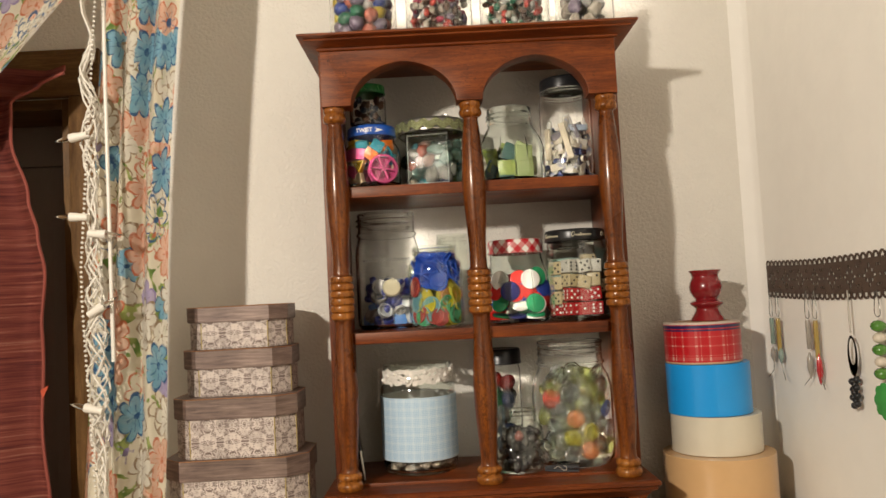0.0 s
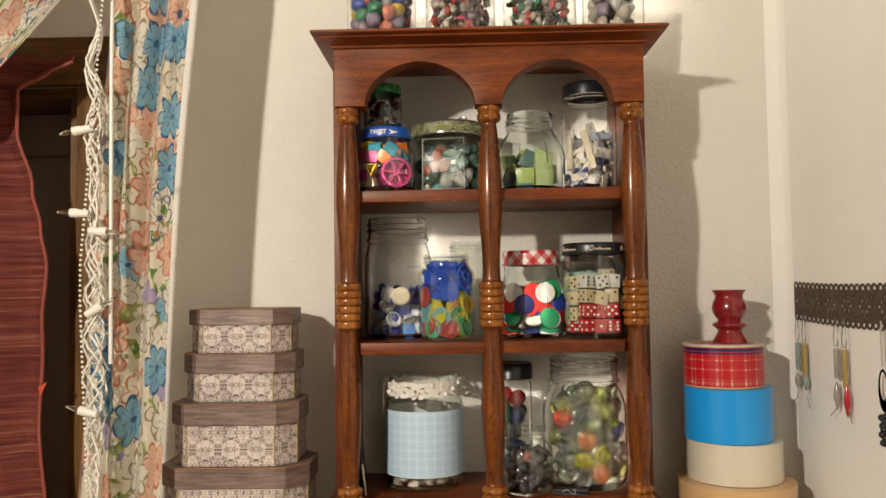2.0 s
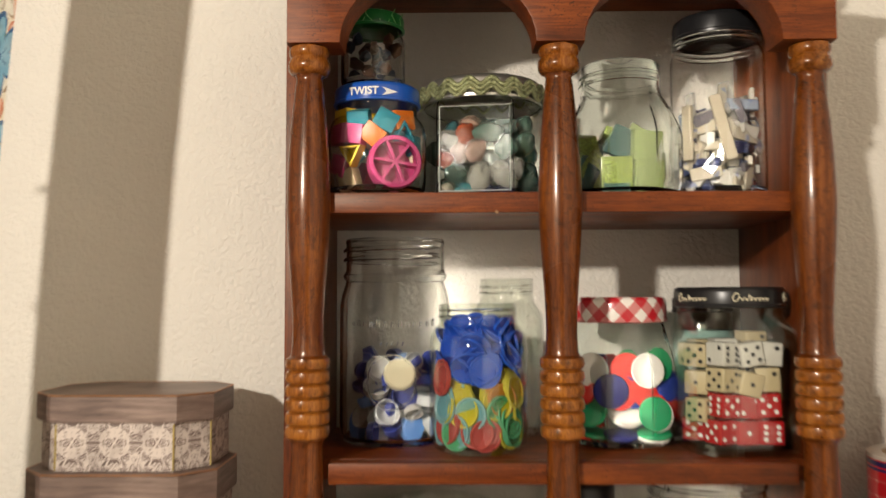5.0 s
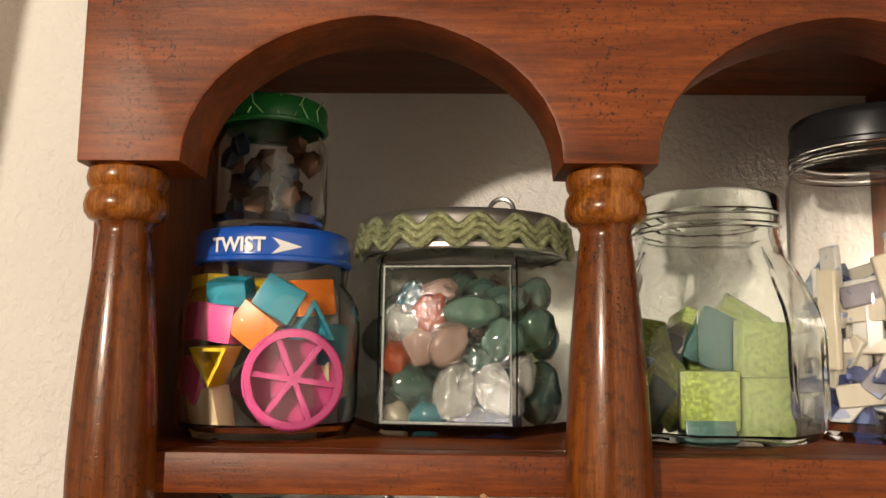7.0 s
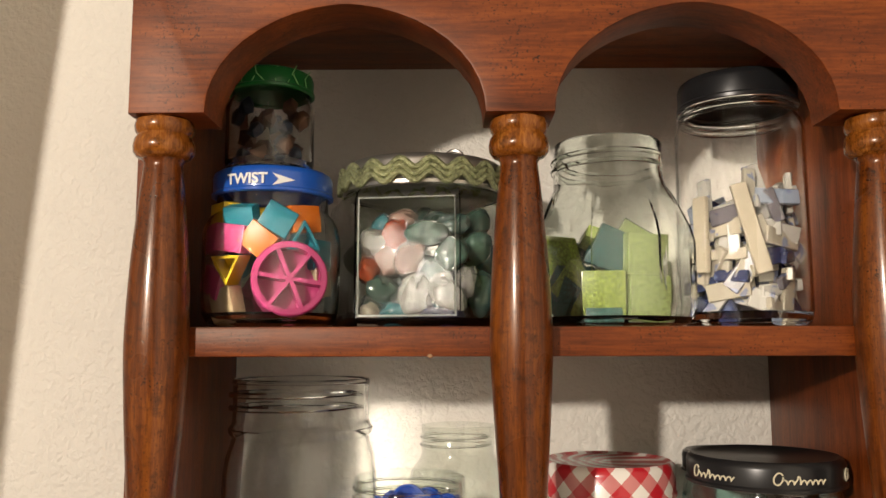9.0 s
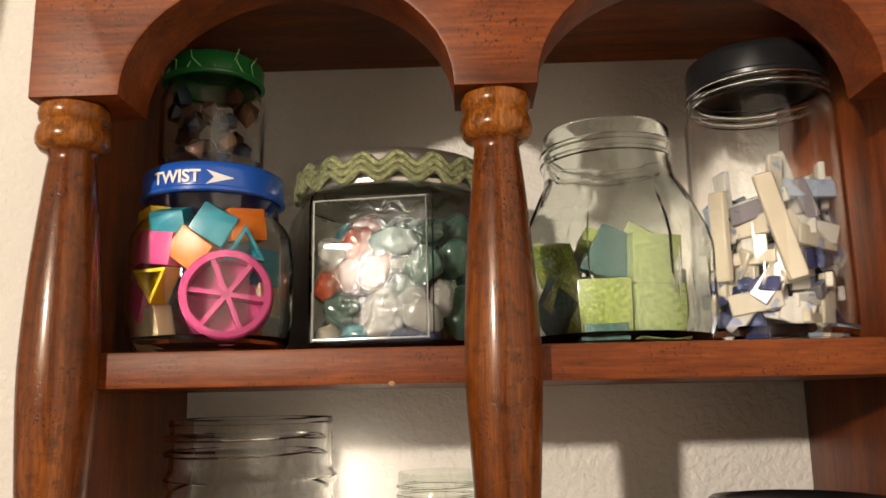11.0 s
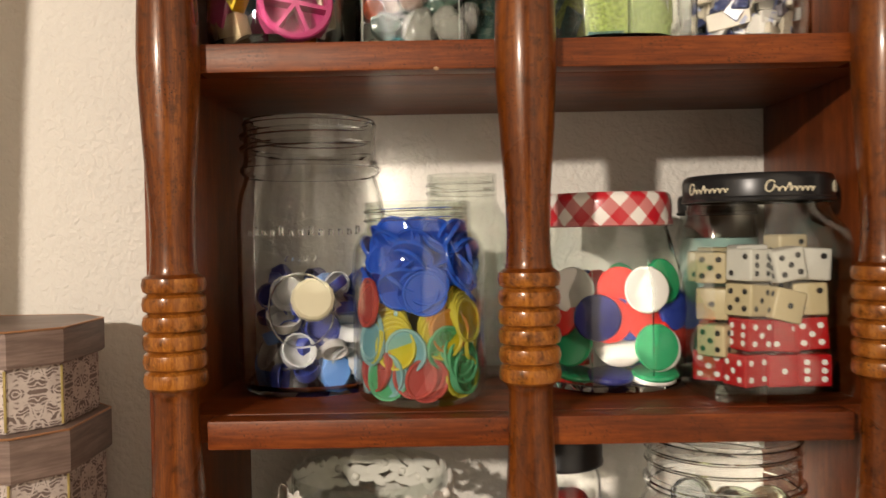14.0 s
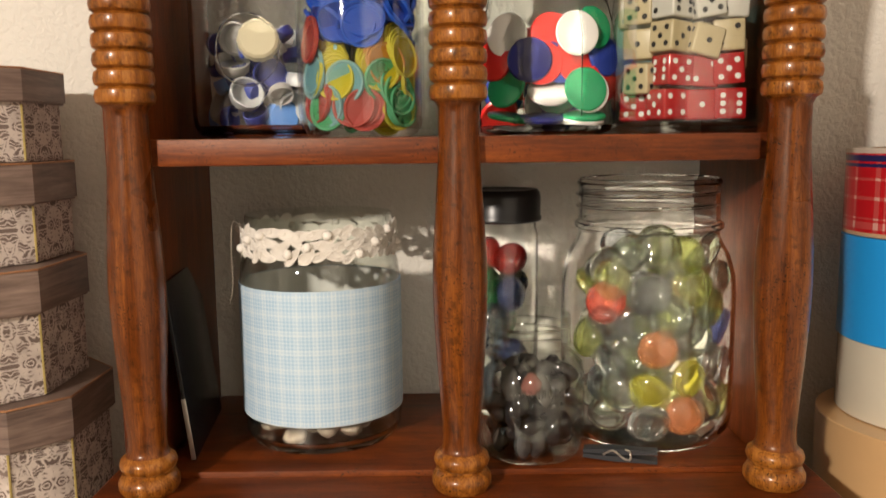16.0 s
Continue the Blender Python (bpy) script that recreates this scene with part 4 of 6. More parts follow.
def gingham():
    n = Nodes("red_checked_lid")
    c = n.add("ShaderNodeTexCoord")
    sep = n.add("ShaderNodeSeparateXYZ")
    n.link(c.outputs["UV"], sep.inputs[0])
    u = n.math("GREATER_THAN", n.math("FRACT", n.math("MULTIPLY", n.math("ADD", sep.outputs[0], sep.outputs[1]), 1.0)), 0.5)
    w = n.math("GREATER_THAN", n.math("FRACT", n.math("MULTIPLY", n.math("SUBTRACT", sep.outputs[0], sep.outputs[1]), 1.0)), 0.5)
    col = n.ramp(n.math("MULTIPLY", n.math("ADD", u, w), 0.5), (0.0, (0.80, 0.76, 0.70)), (0.3, (0.58, 0.20, 0.19)), (0.8, (0.50, 0.015, 0.025)), constant=True)
    n.bump(n.noise(n.coords(), 60, 2), 0.1, 0.0005)
    return n.done(col, 0.3, coat=0.4)


def uv_round(ob, per_turn, per_height):
    """Wraps UV round z: u counts repeats about the axis, v along it."""
    me = ob.data
    uv = me.uv_layers.new(name="UVMap")
    for poly in me.polygons:
        us = []
        for li in poly.loop_indices:
            co = me.vertices[me.loops[li].vertex_index].co
            us.append((math.atan2(co.y, co.x) / (2 * math.pi), co))
        wrapd = max(u for u, _ in us) - min(u for u, _ in us) > 0.5
        for li, (u, co) in zip(poly.loop_indices, us):
            uv.data[li].uv = ((u + (1 if wrapd and u < 0 else 0)) * per_turn, co.z / U * per_height)


check_lid = part("lid", lid(0.0390, 0.0965, 0.1165), gingham(), checked, "red and white checked metal lid")
uv_round(check_lid, 11, 44)
DISC = {k: paint(k + "_disc", c, 0.3, 0.08, 40, coat=0.3) for k, c in {"white": (0.76, 0.75, 0.71), "red": (0.62, 0.025, 0.02), "navy": (0.02, 0.025, 0.16), "green": (0.012, 0.30, 0.12), "blue": (0.03, 0.06, 0.34)}.items()}
snap = {k: mesh_of("disc", lathe([(0, 0.0022), (0.0100, 0.0022), (0.0128, 0.0014), (0.0135, 0.0), (0.0128, -0.0014), (0.0115, -0.0016), (0.0112, -0.0008), (0, -0.0008)], 32), m) for k, m in DISC.items()}
C0 = Vector((CX, CY, S2))


def put_disc(kind, p, rot):
    ob = new("disc", snap[kind])
    ob.location, ob.rotation_euler = (C0 + p) * U, rot
    tagged(ob, f"round glossy {kind} plastic disc in the jar", "disc", "discs in the jar")


rnd = random.Random(2)
for kind, x, y, z, tilt, yaw in (("white", 0.0150, -0.0375, 0.0600, 84, 10), ("green", 0.0205, -0.0370, 0.0270, 80, 12), ("white", 0.0225, -0.0345, 0.0260, 80, 12), ("navy", -0.0135, -0.0385, 0.0445, 88, -8), ("red", -0.0065, -0.0360, 0.0430, 85, -2), ("red", 0.0005, -0.0325, 0.0600, 82, 5),
                                 ("blue", 0.0055, -0.0335, 0.0440, 85, 15), ("white", -0.0265, -0.0300, 0.0600, 85, -30), ("green", -0.0270, -0.0310, 0.0290, 70, -40), ("red", -0.0330, -0.0250, 0.0460, 85, -45), ("white", -0.0010, -0.0330, 0.0260, 40, 0),
                                 ("green", 0.0210, -0.0300, 0.0110, 10, 0), ("white", 0.0200, -0.0290, 0.0085, 8, 20), ("red", 0.0330, -0.0250, 0.0330, 85, 45), ("blue", 0.0330, -0.0240, 0.0480, 80, 40), ("green", 0.0260, -0.0280, 0.0640, 80, 30), ("navy", -0.0050, -0.0300, 0.0100, 10, 0),
                                 ("green", -0.0250, -0.0240, 0.0110, 12, 40), ("red", 0.0150, -0.0320, 0.0440, 86, 20)):
    put_disc(kind, Vector((x, y, z)), (radians(tilt), 0, radians(yaw)))
for k, p in enumerate(scatter(40, 0.030, 0.010, 0.066, 0.012, 44)):
    if p.y > -0.014:
        put_disc(("white", "red", "navy", "green", "blue")[k % 5], p, any_turn(rnd))

# -- squarish jar of dice with a black lettered lid --
DX, DY = 0.1375, 0.0575
dice_jar = jar(DX, DY, S2, [(0, 0.001), (0.044, 0, 0.6), (0.0500, 0.002, 0.72), (0.0525, 0.006, 0.75), (0.0530, 0.012, 0.75), (0.0530, 0.083, 0.75), (0.0510, 0.092, 0.7), (0.0440, 0.100, 0.4), (0.0395, 0.104, 0), (0.0385, 0.107, 0), (0.0385, 0.119, 0)],
               "squarish glass jar of dice with black lid", n=4, base=0.004, wall=0.0018, material=THIN_GLASS)
part("lid", lid(0.0412, 0.1085, 0.1240), CAP, dice_jar, "black metal lid with pale script")
CREAM_INK = paint("cream_ink", (0.72, 0.66, 0.48), 0.5, 0.05)
script = bmesh.new()
rnd = random.Random(6)
for base in (-58, 6, 70):
    # one leaning capital loop, then a run of joined small strokes; no letters
    swirl = [(-0.0128 + 0.0022 * math.cos(t) + 0.0006 * math.sin(t), 0.0006 + 0.0030 * math.sin(t)) for t in np.linspace(0.6, 6.6, 18)]
    run = [(-0.0100 + 0.0225 * q + 0.0005 * math.sin(44 * q), -0.0010 + 0.0011 * math.sin(44 * q + 1.2) + (0.0022 if 0.30 < q < 0.36 else 0.0)) for q in np.linspace(0, 1, 64)]
    for line in (swirl, run):
        pts = []
        for x, y in line:
            q = x / 0.0419 + radians(base) - math.pi / 2
            pts.append((0.0415 * math.cos(q), 0.0415 * math.sin(q), 0.1158 + y))
        tube(pts, 0.00042, 5, script)
tagged(part("script_bars", script, CREAM_INK, dice_jar, "pale script strokes on the rim", smooth=False), kind="stuff")

DIE = {"white": paint("white_die", (0.60, 0.58, 0.53), 0.25, 0.05), "ivory": paint("ivory_die", (0.52, 0.43, 0.26), 0.3, 0.08), "red": gem("red_die", (0.62, 0.012, 0.02), 0.12, 0.25)}
PIP = {"white": CAP, "ivory": CAP, "red": WHITE_INK}
PIPS = {1: ((0, 0),), 2: ((-1, -1), (1, 1)), 3: ((-1, -1), (0, 0), (1, 1)), 4: ((-1, -1), (-1, 1), (1, -1), (1, 1)), 5: ((-1, -1), (-1, 1), (1, -1), (1, 1), (0, 0)), 6: ((-1, -1), (-1, 0), (-1, 1), (1, -1), (1, 0), (1, 1))}


def die_parts(color, s=0.0088):
    bm = cube(-s, s, -s, s, -s, s, 0.0016, 3)
    dots = bmesh.new()
    faces = ((1, Vector((0, -1, 0)), Vector((1, 0, 0)), Vector((0, 0, 1))), (6, Vector((0, 1, 0)), Vector((1, 0, 0)), Vector((0, 0, 1))), (2, Vector((1, 0, 0)), Vector((0, 1, 0)), Vector((0, 0, 1))),
             (5, Vector((-1, 0, 0)), Vector((0, 1, 0)), Vector((0, 0, 1))), (3, Vector((0, 0, 1)), Vector((1, 0, 0)), Vector((0, 1, 0))), (4, Vector((0, 0, -1)), Vector((1, 0, 0)), Vector((0, 1, 0))))
    for n_, out, u, v in faces:
        for a, b in PIPS[n_]:
            c = out * (s + 0.0002) + u * a * s * 0.52 + v * b * s * 0.52
            dots.faces.new([dots.verts.new(c + 0.0017 * (u * math.cos(t) + v * math.sin(t))) for t in np.linspace(0, 2 * math.pi, 11)[:-1]])
    return mesh_of("die", bm, DIE[color]), mesh_of("pips", dots, PIP[color], False)


DICE = {c: die_parts(c) for c in DIE}
D0 = Vector((DX, DY, S2))
TURN = {1: (0, 0, 0), 6: (0, 0, 180), 2: (0, 0, -90), 5: (0, 0, 90), 3: (90, 0, 0), 4: (-90, 0, 0)}


def die(color, face, x, y, z, yaw=0, tip=0):
    ob = new("die", DICE[color][0])
    m = Matrix.Translation((D0 + Vector((x * 0.84, y * 0.9, 0.0065 + (z - 0.0065) * 0.92))) * U) @ pose(0, 0, 0, 0, tip, yaw) @ pose(0, 0, 0, *TURN[face])
    ob.matrix_basis = m
    tagged(ob, f"{color} die with {'white' if color == 'red' else 'black'} pips in the jar", "die", "dice in the jar")
    dots = new("pips", DICE[color][1])
    dots.parent = ob


for row in (("red", 4, -0.018, -0.024, 0.0175, 24), ("red", 1, 0.0035, -0.022, 0.0170, 4), ("red", 6, 0.0245, -0.024, 0.0175, -6), ("red", 5, -0.0145, -0.024, 0.0385, 20, 3), ("red", 2, 0.0060, -0.020, 0.0375, 0, 5), ("red", 5, 0.0235, -0.023, 0.0390, -10, -4),
            ("ivory", 4, -0.0310, -0.012, 0.0340, 40), ("ivory", 3, -0.0160, -0.024, 0.0590, 32, 4), ("ivory", 1, 0.0050, -0.026, 0.0560, 8, 14), ("ivory", 2, 0.0240, -0.023, 0.0595, -16, -2), ("white", 6, -0.0150, -0.024, 0.0800, 30, 2), ("white", 5, 0.0065, -0.025, 0.0800, 6, -10),
            ("white", 2, 0.0270, -0.021, 0.0800, -14, 3), ("ivory", 2, -0.0320, -0.008, 0.0560, 60), ("ivory", 6, -0.0320, 0.014, 0.0780, 70), ("ivory", 2, 0.0200, 0.002, 0.0880, 10), ("red", 3, -0.032, 0.002, 0.0170, 65), ("ivory", 3, -0.0310, -0.006, 0.0780, 55),
            ("red", 3, -0.010, 0.006, 0.0170, 10), ("red", 2, 0.014, 0.006, 0.0170, 30), ("ivory", 5, -0.008, 0.002, 0.0390, 10), ("red", 5, 0.016, 0.004, 0.0390, 20), ("white", 3, -0.006, 0.002, 0.0600, 15), ("ivory", 6, 0.018, 0.004, 0.0610, 5),
            ("white", 4, -0.006, 0.002, 0.0820, 0), ("ivory", 4, 0.000, 0.026, 0.0170, 0), ("white", 4, 0.022, 0.026, 0.0380, 0), ("ivory", 4, -0.018, 0.026, 0.0380, 0), ("ivory", 2, 0.004, 0.026, 0.0600, 12), ("ivory", 2, -0.018, 0.026, 0.0800, 12), ("ivory", 4, 0.031, -0.002, 0.050, 12)):
    die(*row)

# -- second black-lidded jar behind the dice --
back_jar = jar(0.1400, 0.1335, S2, [(0, 0.001), (0.021, 0), (0.0248, 0.003), (0.0256, 0.010), (0.0256, 0.092), (0.0240, 0.098), (0.0232, 0.113)], "glass jar with black lid and pale teal label", material=THIN_GLASS)
part("lid", lid(0.0256, 0.1030, 0.1165), CAP, back_jar, "black metal lid")
part("label_band", lathe([(0.0258, 0.030), (0.0260, 0.030), (0.0260, 0.088), (0.0258, 0.088)], 40), paint("pale_teal_paper", (0.36, 0.55, 0.52), 0.6, 0.2, 90), back_jar, "pale teal paper label")

# -- jar wrapped in blue checked paper, lace round its neck, bottom shelf --
LX, LY = -0.0905, 0.083
lace_jar = jar(LX, LY, S3, [(0, 0.001), (0.041, 0), (0.0480, 0.002), (0.0512, 0.008), (0.0520, 0.016), (0.0520, 0.110), (0.0512, 0.117), (0.0490, 0.122), (0.0475, 0.126), (0.0475, 0.1480)], "open glass jar wrapped in blue checked paper, lace neck", material=THIN_GLASS)
clear_part("base", lathe([(0, 0.0012), (0.041, 0.0004), (0.0476, 0.0024), (0.0508, 0.0082), (0.0516, 0.016), (0.0516, 0.0195), (0.0508, 0.0195), (0.0502, 0.010), (0.046, 0.0062), (0, 0.0062)], 56), GLASS, lace_jar)


def checked_paper():
    n = Nodes("blue_checked_paper")
    c = n.add("ShaderNodeTexCoord")
    sep = n.add("ShaderNodeSeparateXYZ")
    n.link(c.outputs["UV"], sep.inputs[0])
    lines = []
    for o in (0, 1):
        f = n.math("ABSOLUTE", n.math("SUBTRACT", n.math("FRACT", sep.outputs[o]), 0.5))
        g = n.math("ABSOLUTE", n.math("SUBTRACT", n.math("FRACT", n.math("MULTIPLY", sep.outputs[o], 0.21)), 0.5))
        lines.append(n.math("ADD", n.math("MULTIPLY", n.math("GREATER_THAN", f, 0.30), 0.36), n.math("MULTIPLY", n.math("GREATER_THAN", g, 0.34), 0.24)))
    tot = n.math("ADD", n.math("ADD", lines[0], lines[1]), n.math("MULTIPLY", n.noise(n.coords(), 700, 3), 0.22))
    col = n.ramp(tot, (0.12, (0.36, 0.54, 0.70)), (0.55, (0.47, 0.62, 0.75)), (1.0, (0.61, 0.71, 0.78)))
    n.bump(n.noise(n.coords(), 500, 3), 0.15, 0.0004)
    return n.done(col, 0.75)


wrapper = part("paper_wrap", lathe([(0.0522, 0.021), (0.0529, 0.021), (0.0529, 0.1055), (0.0522, 0.1055)], 72), checked_paper(), lace_jar, "pale blue checked paper wrap")
uv_round(wrapper, 140, 420)
part("paper_back", lathe([(0.0515, 0.0215), (0.0512, 0.0215), (0.0512, 0.1050), (0.0515, 0.1050)], 72), paint("white_paper_back", (0.80, 0.80, 0.78), 0.8, 0.05), lace_jar, "white back of the paper")
LACE_WHITE = paint("white_cotton_lace", (0.84, 0.80, 0.73), 0.85, 0.08, 200)
trim = bmesh.new()
rnd = random.Random(12)
R = 0.0490


def lace_leaf(aa, zc, up, long, wide):
    """A leaf of nested corded loops, laid on the neck."""
    def at(u, w, out):
        uu, ww = u * math.cos(up) - w * math.sin(up), u * math.sin(up) + w * math.cos(up)
        return ((R + out) * math.cos(aa + uu / R), (R + out) * math.sin(aa + uu / R), zc + ww)
    rim = [(long * math.cos(t), wide * math.sin(t) * (1 - 0.35 * math.cos(t))) for t in np.linspace(0, 2 * math.pi, 15)[:-1]]
    for grow, thick in ((1.0, 0.00042), (0.72, 0.00026), (0.42, 0.00026)):
        tube([at(u * grow, w * grow, 0.0016) for u, w in rim + rim[:1]], thick, 5, trim)
    tube([at(long * q, 0.0, 0.0014) for q in (-1.2, 0.0, 1.0)], 0.00030, 5, trim)
    trim.faces.new([trim.verts.new(at(u * 0.96, w * 0.96, 0.0011)) for u, w in rim])


for row, zc in ((0, 0.1268), (1, 0.1332), (2, 0.1395)):
    for k in range(36):
        aa = 2 * math.pi * (k + 0.37 * row) / 36
        lace_leaf(aa, zc + rnd.uniform(-0.0012, 0.0012), rnd.uniform(-0.75, 0.95), rnd.uniform(0.0052, 0.0068), rnd.uniform(0.0022, 0.0034))
        if k % 5 == row:
            b = pebble(k, (0.0030,) * 3, 0.12, 2)
            bmesh.ops.translate(b, verts=b.verts, vec=((R + 0.0022) * math.cos(aa + 0.12), (R + 0.0022) * math.sin(aa + 0.12), zc + rnd.uniform(-0.002, 0.003)))
            me = bpy.data.meshes.new("bead")
            b.to_mesh(me)
            trim.from_mesh(me)
part("lace_trim", trim, LACE_WHITE, lace_jar, "white leaf-pattern lace trim")
part("loose_thread", tube(smooth_line([(-0.046, -0.016, 0.140), (-0.0512, -0.020, 0.145), (-0.0530, -0.020, 0.127), (-0.0535, -0.018, 0.105), (-0.0565, -0.016, 0.092)], 5), 0.0004, 5), LACE_WHITE, lace_jar, "loose white thread")
IVORY_BIT = paint("ivory_shell", (0.32, 0.26, 0.21), 0.4, 0.2)
for k, p in enumerate(scatter(26, 0.041, 0.009, 0.018, 0.0135, 61)):
    solo("shell_bit", pebble(k, (0.008, 0.007, 0.0045), 0.25, 2), IVORY_BIT, Vector((LX, LY, S3)) + p, "pale shell bit in the bottom of the jar", "bit", "shell bits", rot=(0, 0, k))

# -- marble jar with black cap, bottom shelf --
KX, KY = 0.0315, 0.128
marble_jar = jar(KX, KY, S3, [(0, 0.001), (0.022, 0), (0.0260, 0.003), (0.0270, 0.009), (0.0270, 0.128), (0.0255, 0.133), (0.0250, 0.152)], "slim glass jar of dark marbles with black cap")
part("cap", lid(0.0285, 0.1370, 0.1595), CAP, marble_jar, "black plastic screw cap")
MARBLE = [gem("red_marble", (0.34, 0.016, 0.012), 0.05, 0.7), gem("green_marble", (0.012, 0.14, 0.04), 0.05, 0.75), gem("dark_marble", (0.02, 0.03, 0.045), 0.05, 0.5), gem("blue_marble", (0.025, 0.04, 0.11), 0.05, 0.5)]
for k, p in enumerate(scatter(26, 0.0130, 0.016, 0.114, 0.0165, 19)):
    which = 0 if p.z > 0.109 else (1, 2, 1, 3, 2)[k % 5]
    solo("marble", pebble(k, (0.0125, 0.0125, 0.0085), 0.03, 3), MARBLE[which], Vector((KX, KY, S3)) + p, ("red", "green", "dark", "blue")[which] + " flat glass marble in the slim jar", "marble", "marbles in the slim jar", rot=any_turn(random.Random(k)))

# -- small jar of grey stones --
NX, NY = 0.0440, 0.0455
small = jar(NX, NY, S3, [(0, 0.001), (0.026, 0), (0.0305, 0.002), (0.0330, 0.008), (0.0336, 0.014), (0.0336, 0.050), (0.0322, 0.058), (0.0275, 0.064), (0.0252, 0.066), (0.0250, 0.068), (0.0262, 0.0695), (0.0250, 0.071), (0.0250, 0.0870)], "small open glass jar of grey pebbles", material=THIN_GLASS)
clear_part("screw_thread", threads(0.0253, 0.074, 2, 0.0055, 0.0009), GLASS, small)
marks = bmesh.new()
for k in range(8):
    a = -math.pi / 2 + (k - 3.0) * 0.12
    tube([(0.0337 * math.cos(a + d), 0.0337 * math.sin(a + d), 0.044 + z) for d, z in ((0, 0), (0.0, 0.005), (0.05, 0.0045), (0.055, 0.0))], 0.0005, 5, marks)
clear_part("embossing", marks, GLASS, small)
GREYS = [gem("grey_pebble", (0.042, 0.040, 0.041), 0.12, 0.0), gem("dark_pebble", (0.024, 0.023, 0.025), 0.12, 0.0), gem("pale_pebble", (0.09, 0.085, 0.08), 0.15, 0.0), gem("rosy_pebble", (0.30, 0.12, 0.10), 0.12, 0.1)]
stones = [mesh_of("pebble", pebble(k * 2.2, (0.0088 + 0.0012 * (k % 3), 0.0060, 0.0064), 0.3, 2), m) for k, m in enumerate(GREYS[:3] * 2 + [GREYS[0], GREYS[1]])]
rnd = random.Random(90)
for k, p in enumerate(scatter(72, 0.0235, 0.009, 0.051, 0.0088, 71)):
    ob = new("pebble", stones[rnd.choice((0, 1, 1, 2, 3, 4, 6, 7, 6, 0))])
    ob.location, ob.rotation_euler = (Vector((NX, NY, S3)) + p) * U, any_turn(rnd)
    tagged(ob, "small polished grey pebble in the small jar", "pebble", "grey pebbles")
solo("pebble", pebble(7, (0.006, 0.004, 0.007), 0.25, 3), GREYS[3], Vector((NX - 0.002, NY - 0.0285, S3 + 0.051)), "rosy polished pebble in the small jar", "pebble", "grey pebbles")

# -- large mason jar of glass gems --
QX, QY = 0.1245, 0.081
gem_jar = jar(QX, QY, S3, [(0, 0.001), (0.042, 0), (0.0500, 0.003), (0.0545, 0.010), (0.0560, 0.020), (0.0560, 0.095), (0.0550, 0.108), (0.0515, 0.120), (0.0470, 0.128), (0.0452, 0.132), (0.0450, 0.135), (0.0475, 0.1375), (0.0475, 0.140), (0.0450, 0.1425), (0.0448, 0.1640), (0.0460, 0.1660), (0.0452, 0.1680)], "large open glass canning jar of coloured gems", wall=0.0022)
clear_part("screw_thread", threads(0.0452, 0.149, 2, 0.0075, 0.0012), GLASS, gem_jar)
GEMS = {"clear": ((0.86, 0.90, 0.78), 0.92), "smoke": ((0.66, 0.72, 0.76), 0.91), "lime": ((0.74, 0.80, 0.24), 0.87), "yellow": ((0.86, 0.78, 0.07), 0.80), "amber": ((0.82, 0.28, 0.10), 0.72), "red": ((0.62, 0.05, 0.02), 0.65), "blue": ((0.10, 0.15, 0.46), 0.78), "pale_green": ((0.76, 0.86, 0.64), 0.91)}
gem_mesh = {}
for k, (c, t) in GEMS.items():
    gem_mesh[k] = mesh_of("glass_gem", lathe([(0, -0.0034), (0.0084, -0.0032), (0.0094, -0.0040), (0.0110, -0.0036), (0.0130, -0.0004), (0.0121, 0.0021), (0.0092, 0.0044), (0.0049, 0.0058), (0, 0.0062)], 28), gem(k + "_glass_gem", tuple(q ** 0.8 for q in c), 0.0, min(0.985, t + 0.08), 1.0))
Q0 = Vector((QX, QY, S3))


def put_gem(kind, p, rot, size=1.0):
    ob = new("glass_gem", gem_mesh[kind])
    ob.location, ob.rotation_euler, ob.scale = (Q0 + p) * U, rot, (size,) * 3
    ob.visible_shadow = False
    tagged(ob, f"flat {kind.replace('_', ' ')} glass gem in the large jar", "glass gem", "glass gems")


rnd = random.Random(41)
front = (("red", -0.033, 0.0940), ("smoke", -0.0095, 0.1010), ("amber", -0.0035, 0.0665), ("yellow", -0.0090, 0.0400), ("yellow", 0.0155, 0.0480), ("clear", -0.0080, 0.0200), ("amber", 0.0135, 0.0240), ("clear", 0.0275, 0.0320), ("lime", 0.0165, 0.1040), ("clear", 0.0350, 0.1060),
         ("pale_green", 0.0035, 0.0870), ("clear", 0.0180, 0.0740), ("smoke", -0.0165, 0.0800), ("blue", 0.0400, 0.0760), ("smoke", 0.0450, 0.0480), ("pale_green", -0.0240, 0.0380), ("clear", -0.0360, 0.1150), ("lime", 0.0140, 0.1230), ("clear", -0.0050, 0.1290), ("clear", 0.0340, 0.1250), ("pale_green", -0.0220, 0.1240), ("smoke", -0.0330, 0.0800), ("lime", -0.0420, 0.0700), ("clear", 0.0300, 0.0560), ("lime", 0.0430, 0.0250), ("lime", 0.0300, 0.0900), ("smoke", -0.0300, 0.0560), ("pale_green", -0.0200, 0.0620), ("lime", -0.0300, 0.1080))
for kind, x, z in front:
    y = -math.sqrt(max(0.0485 ** 2 - x * x, 0.0002)) + (0.006 if z > 0.115 else 0.002)
    put_gem(kind, Vector((x * (0.88 if z > 0.112 else 1), y, z)), (radians(rnd.choice((88, -92, -92)) + rnd.uniform(-24, 24)), rnd.uniform(-0.3, 0.3), math.atan2(y, x) + math.pi / 2 + rnd.uniform(-0.25, 0.25)), rnd.uniform(0.95, 1.06))
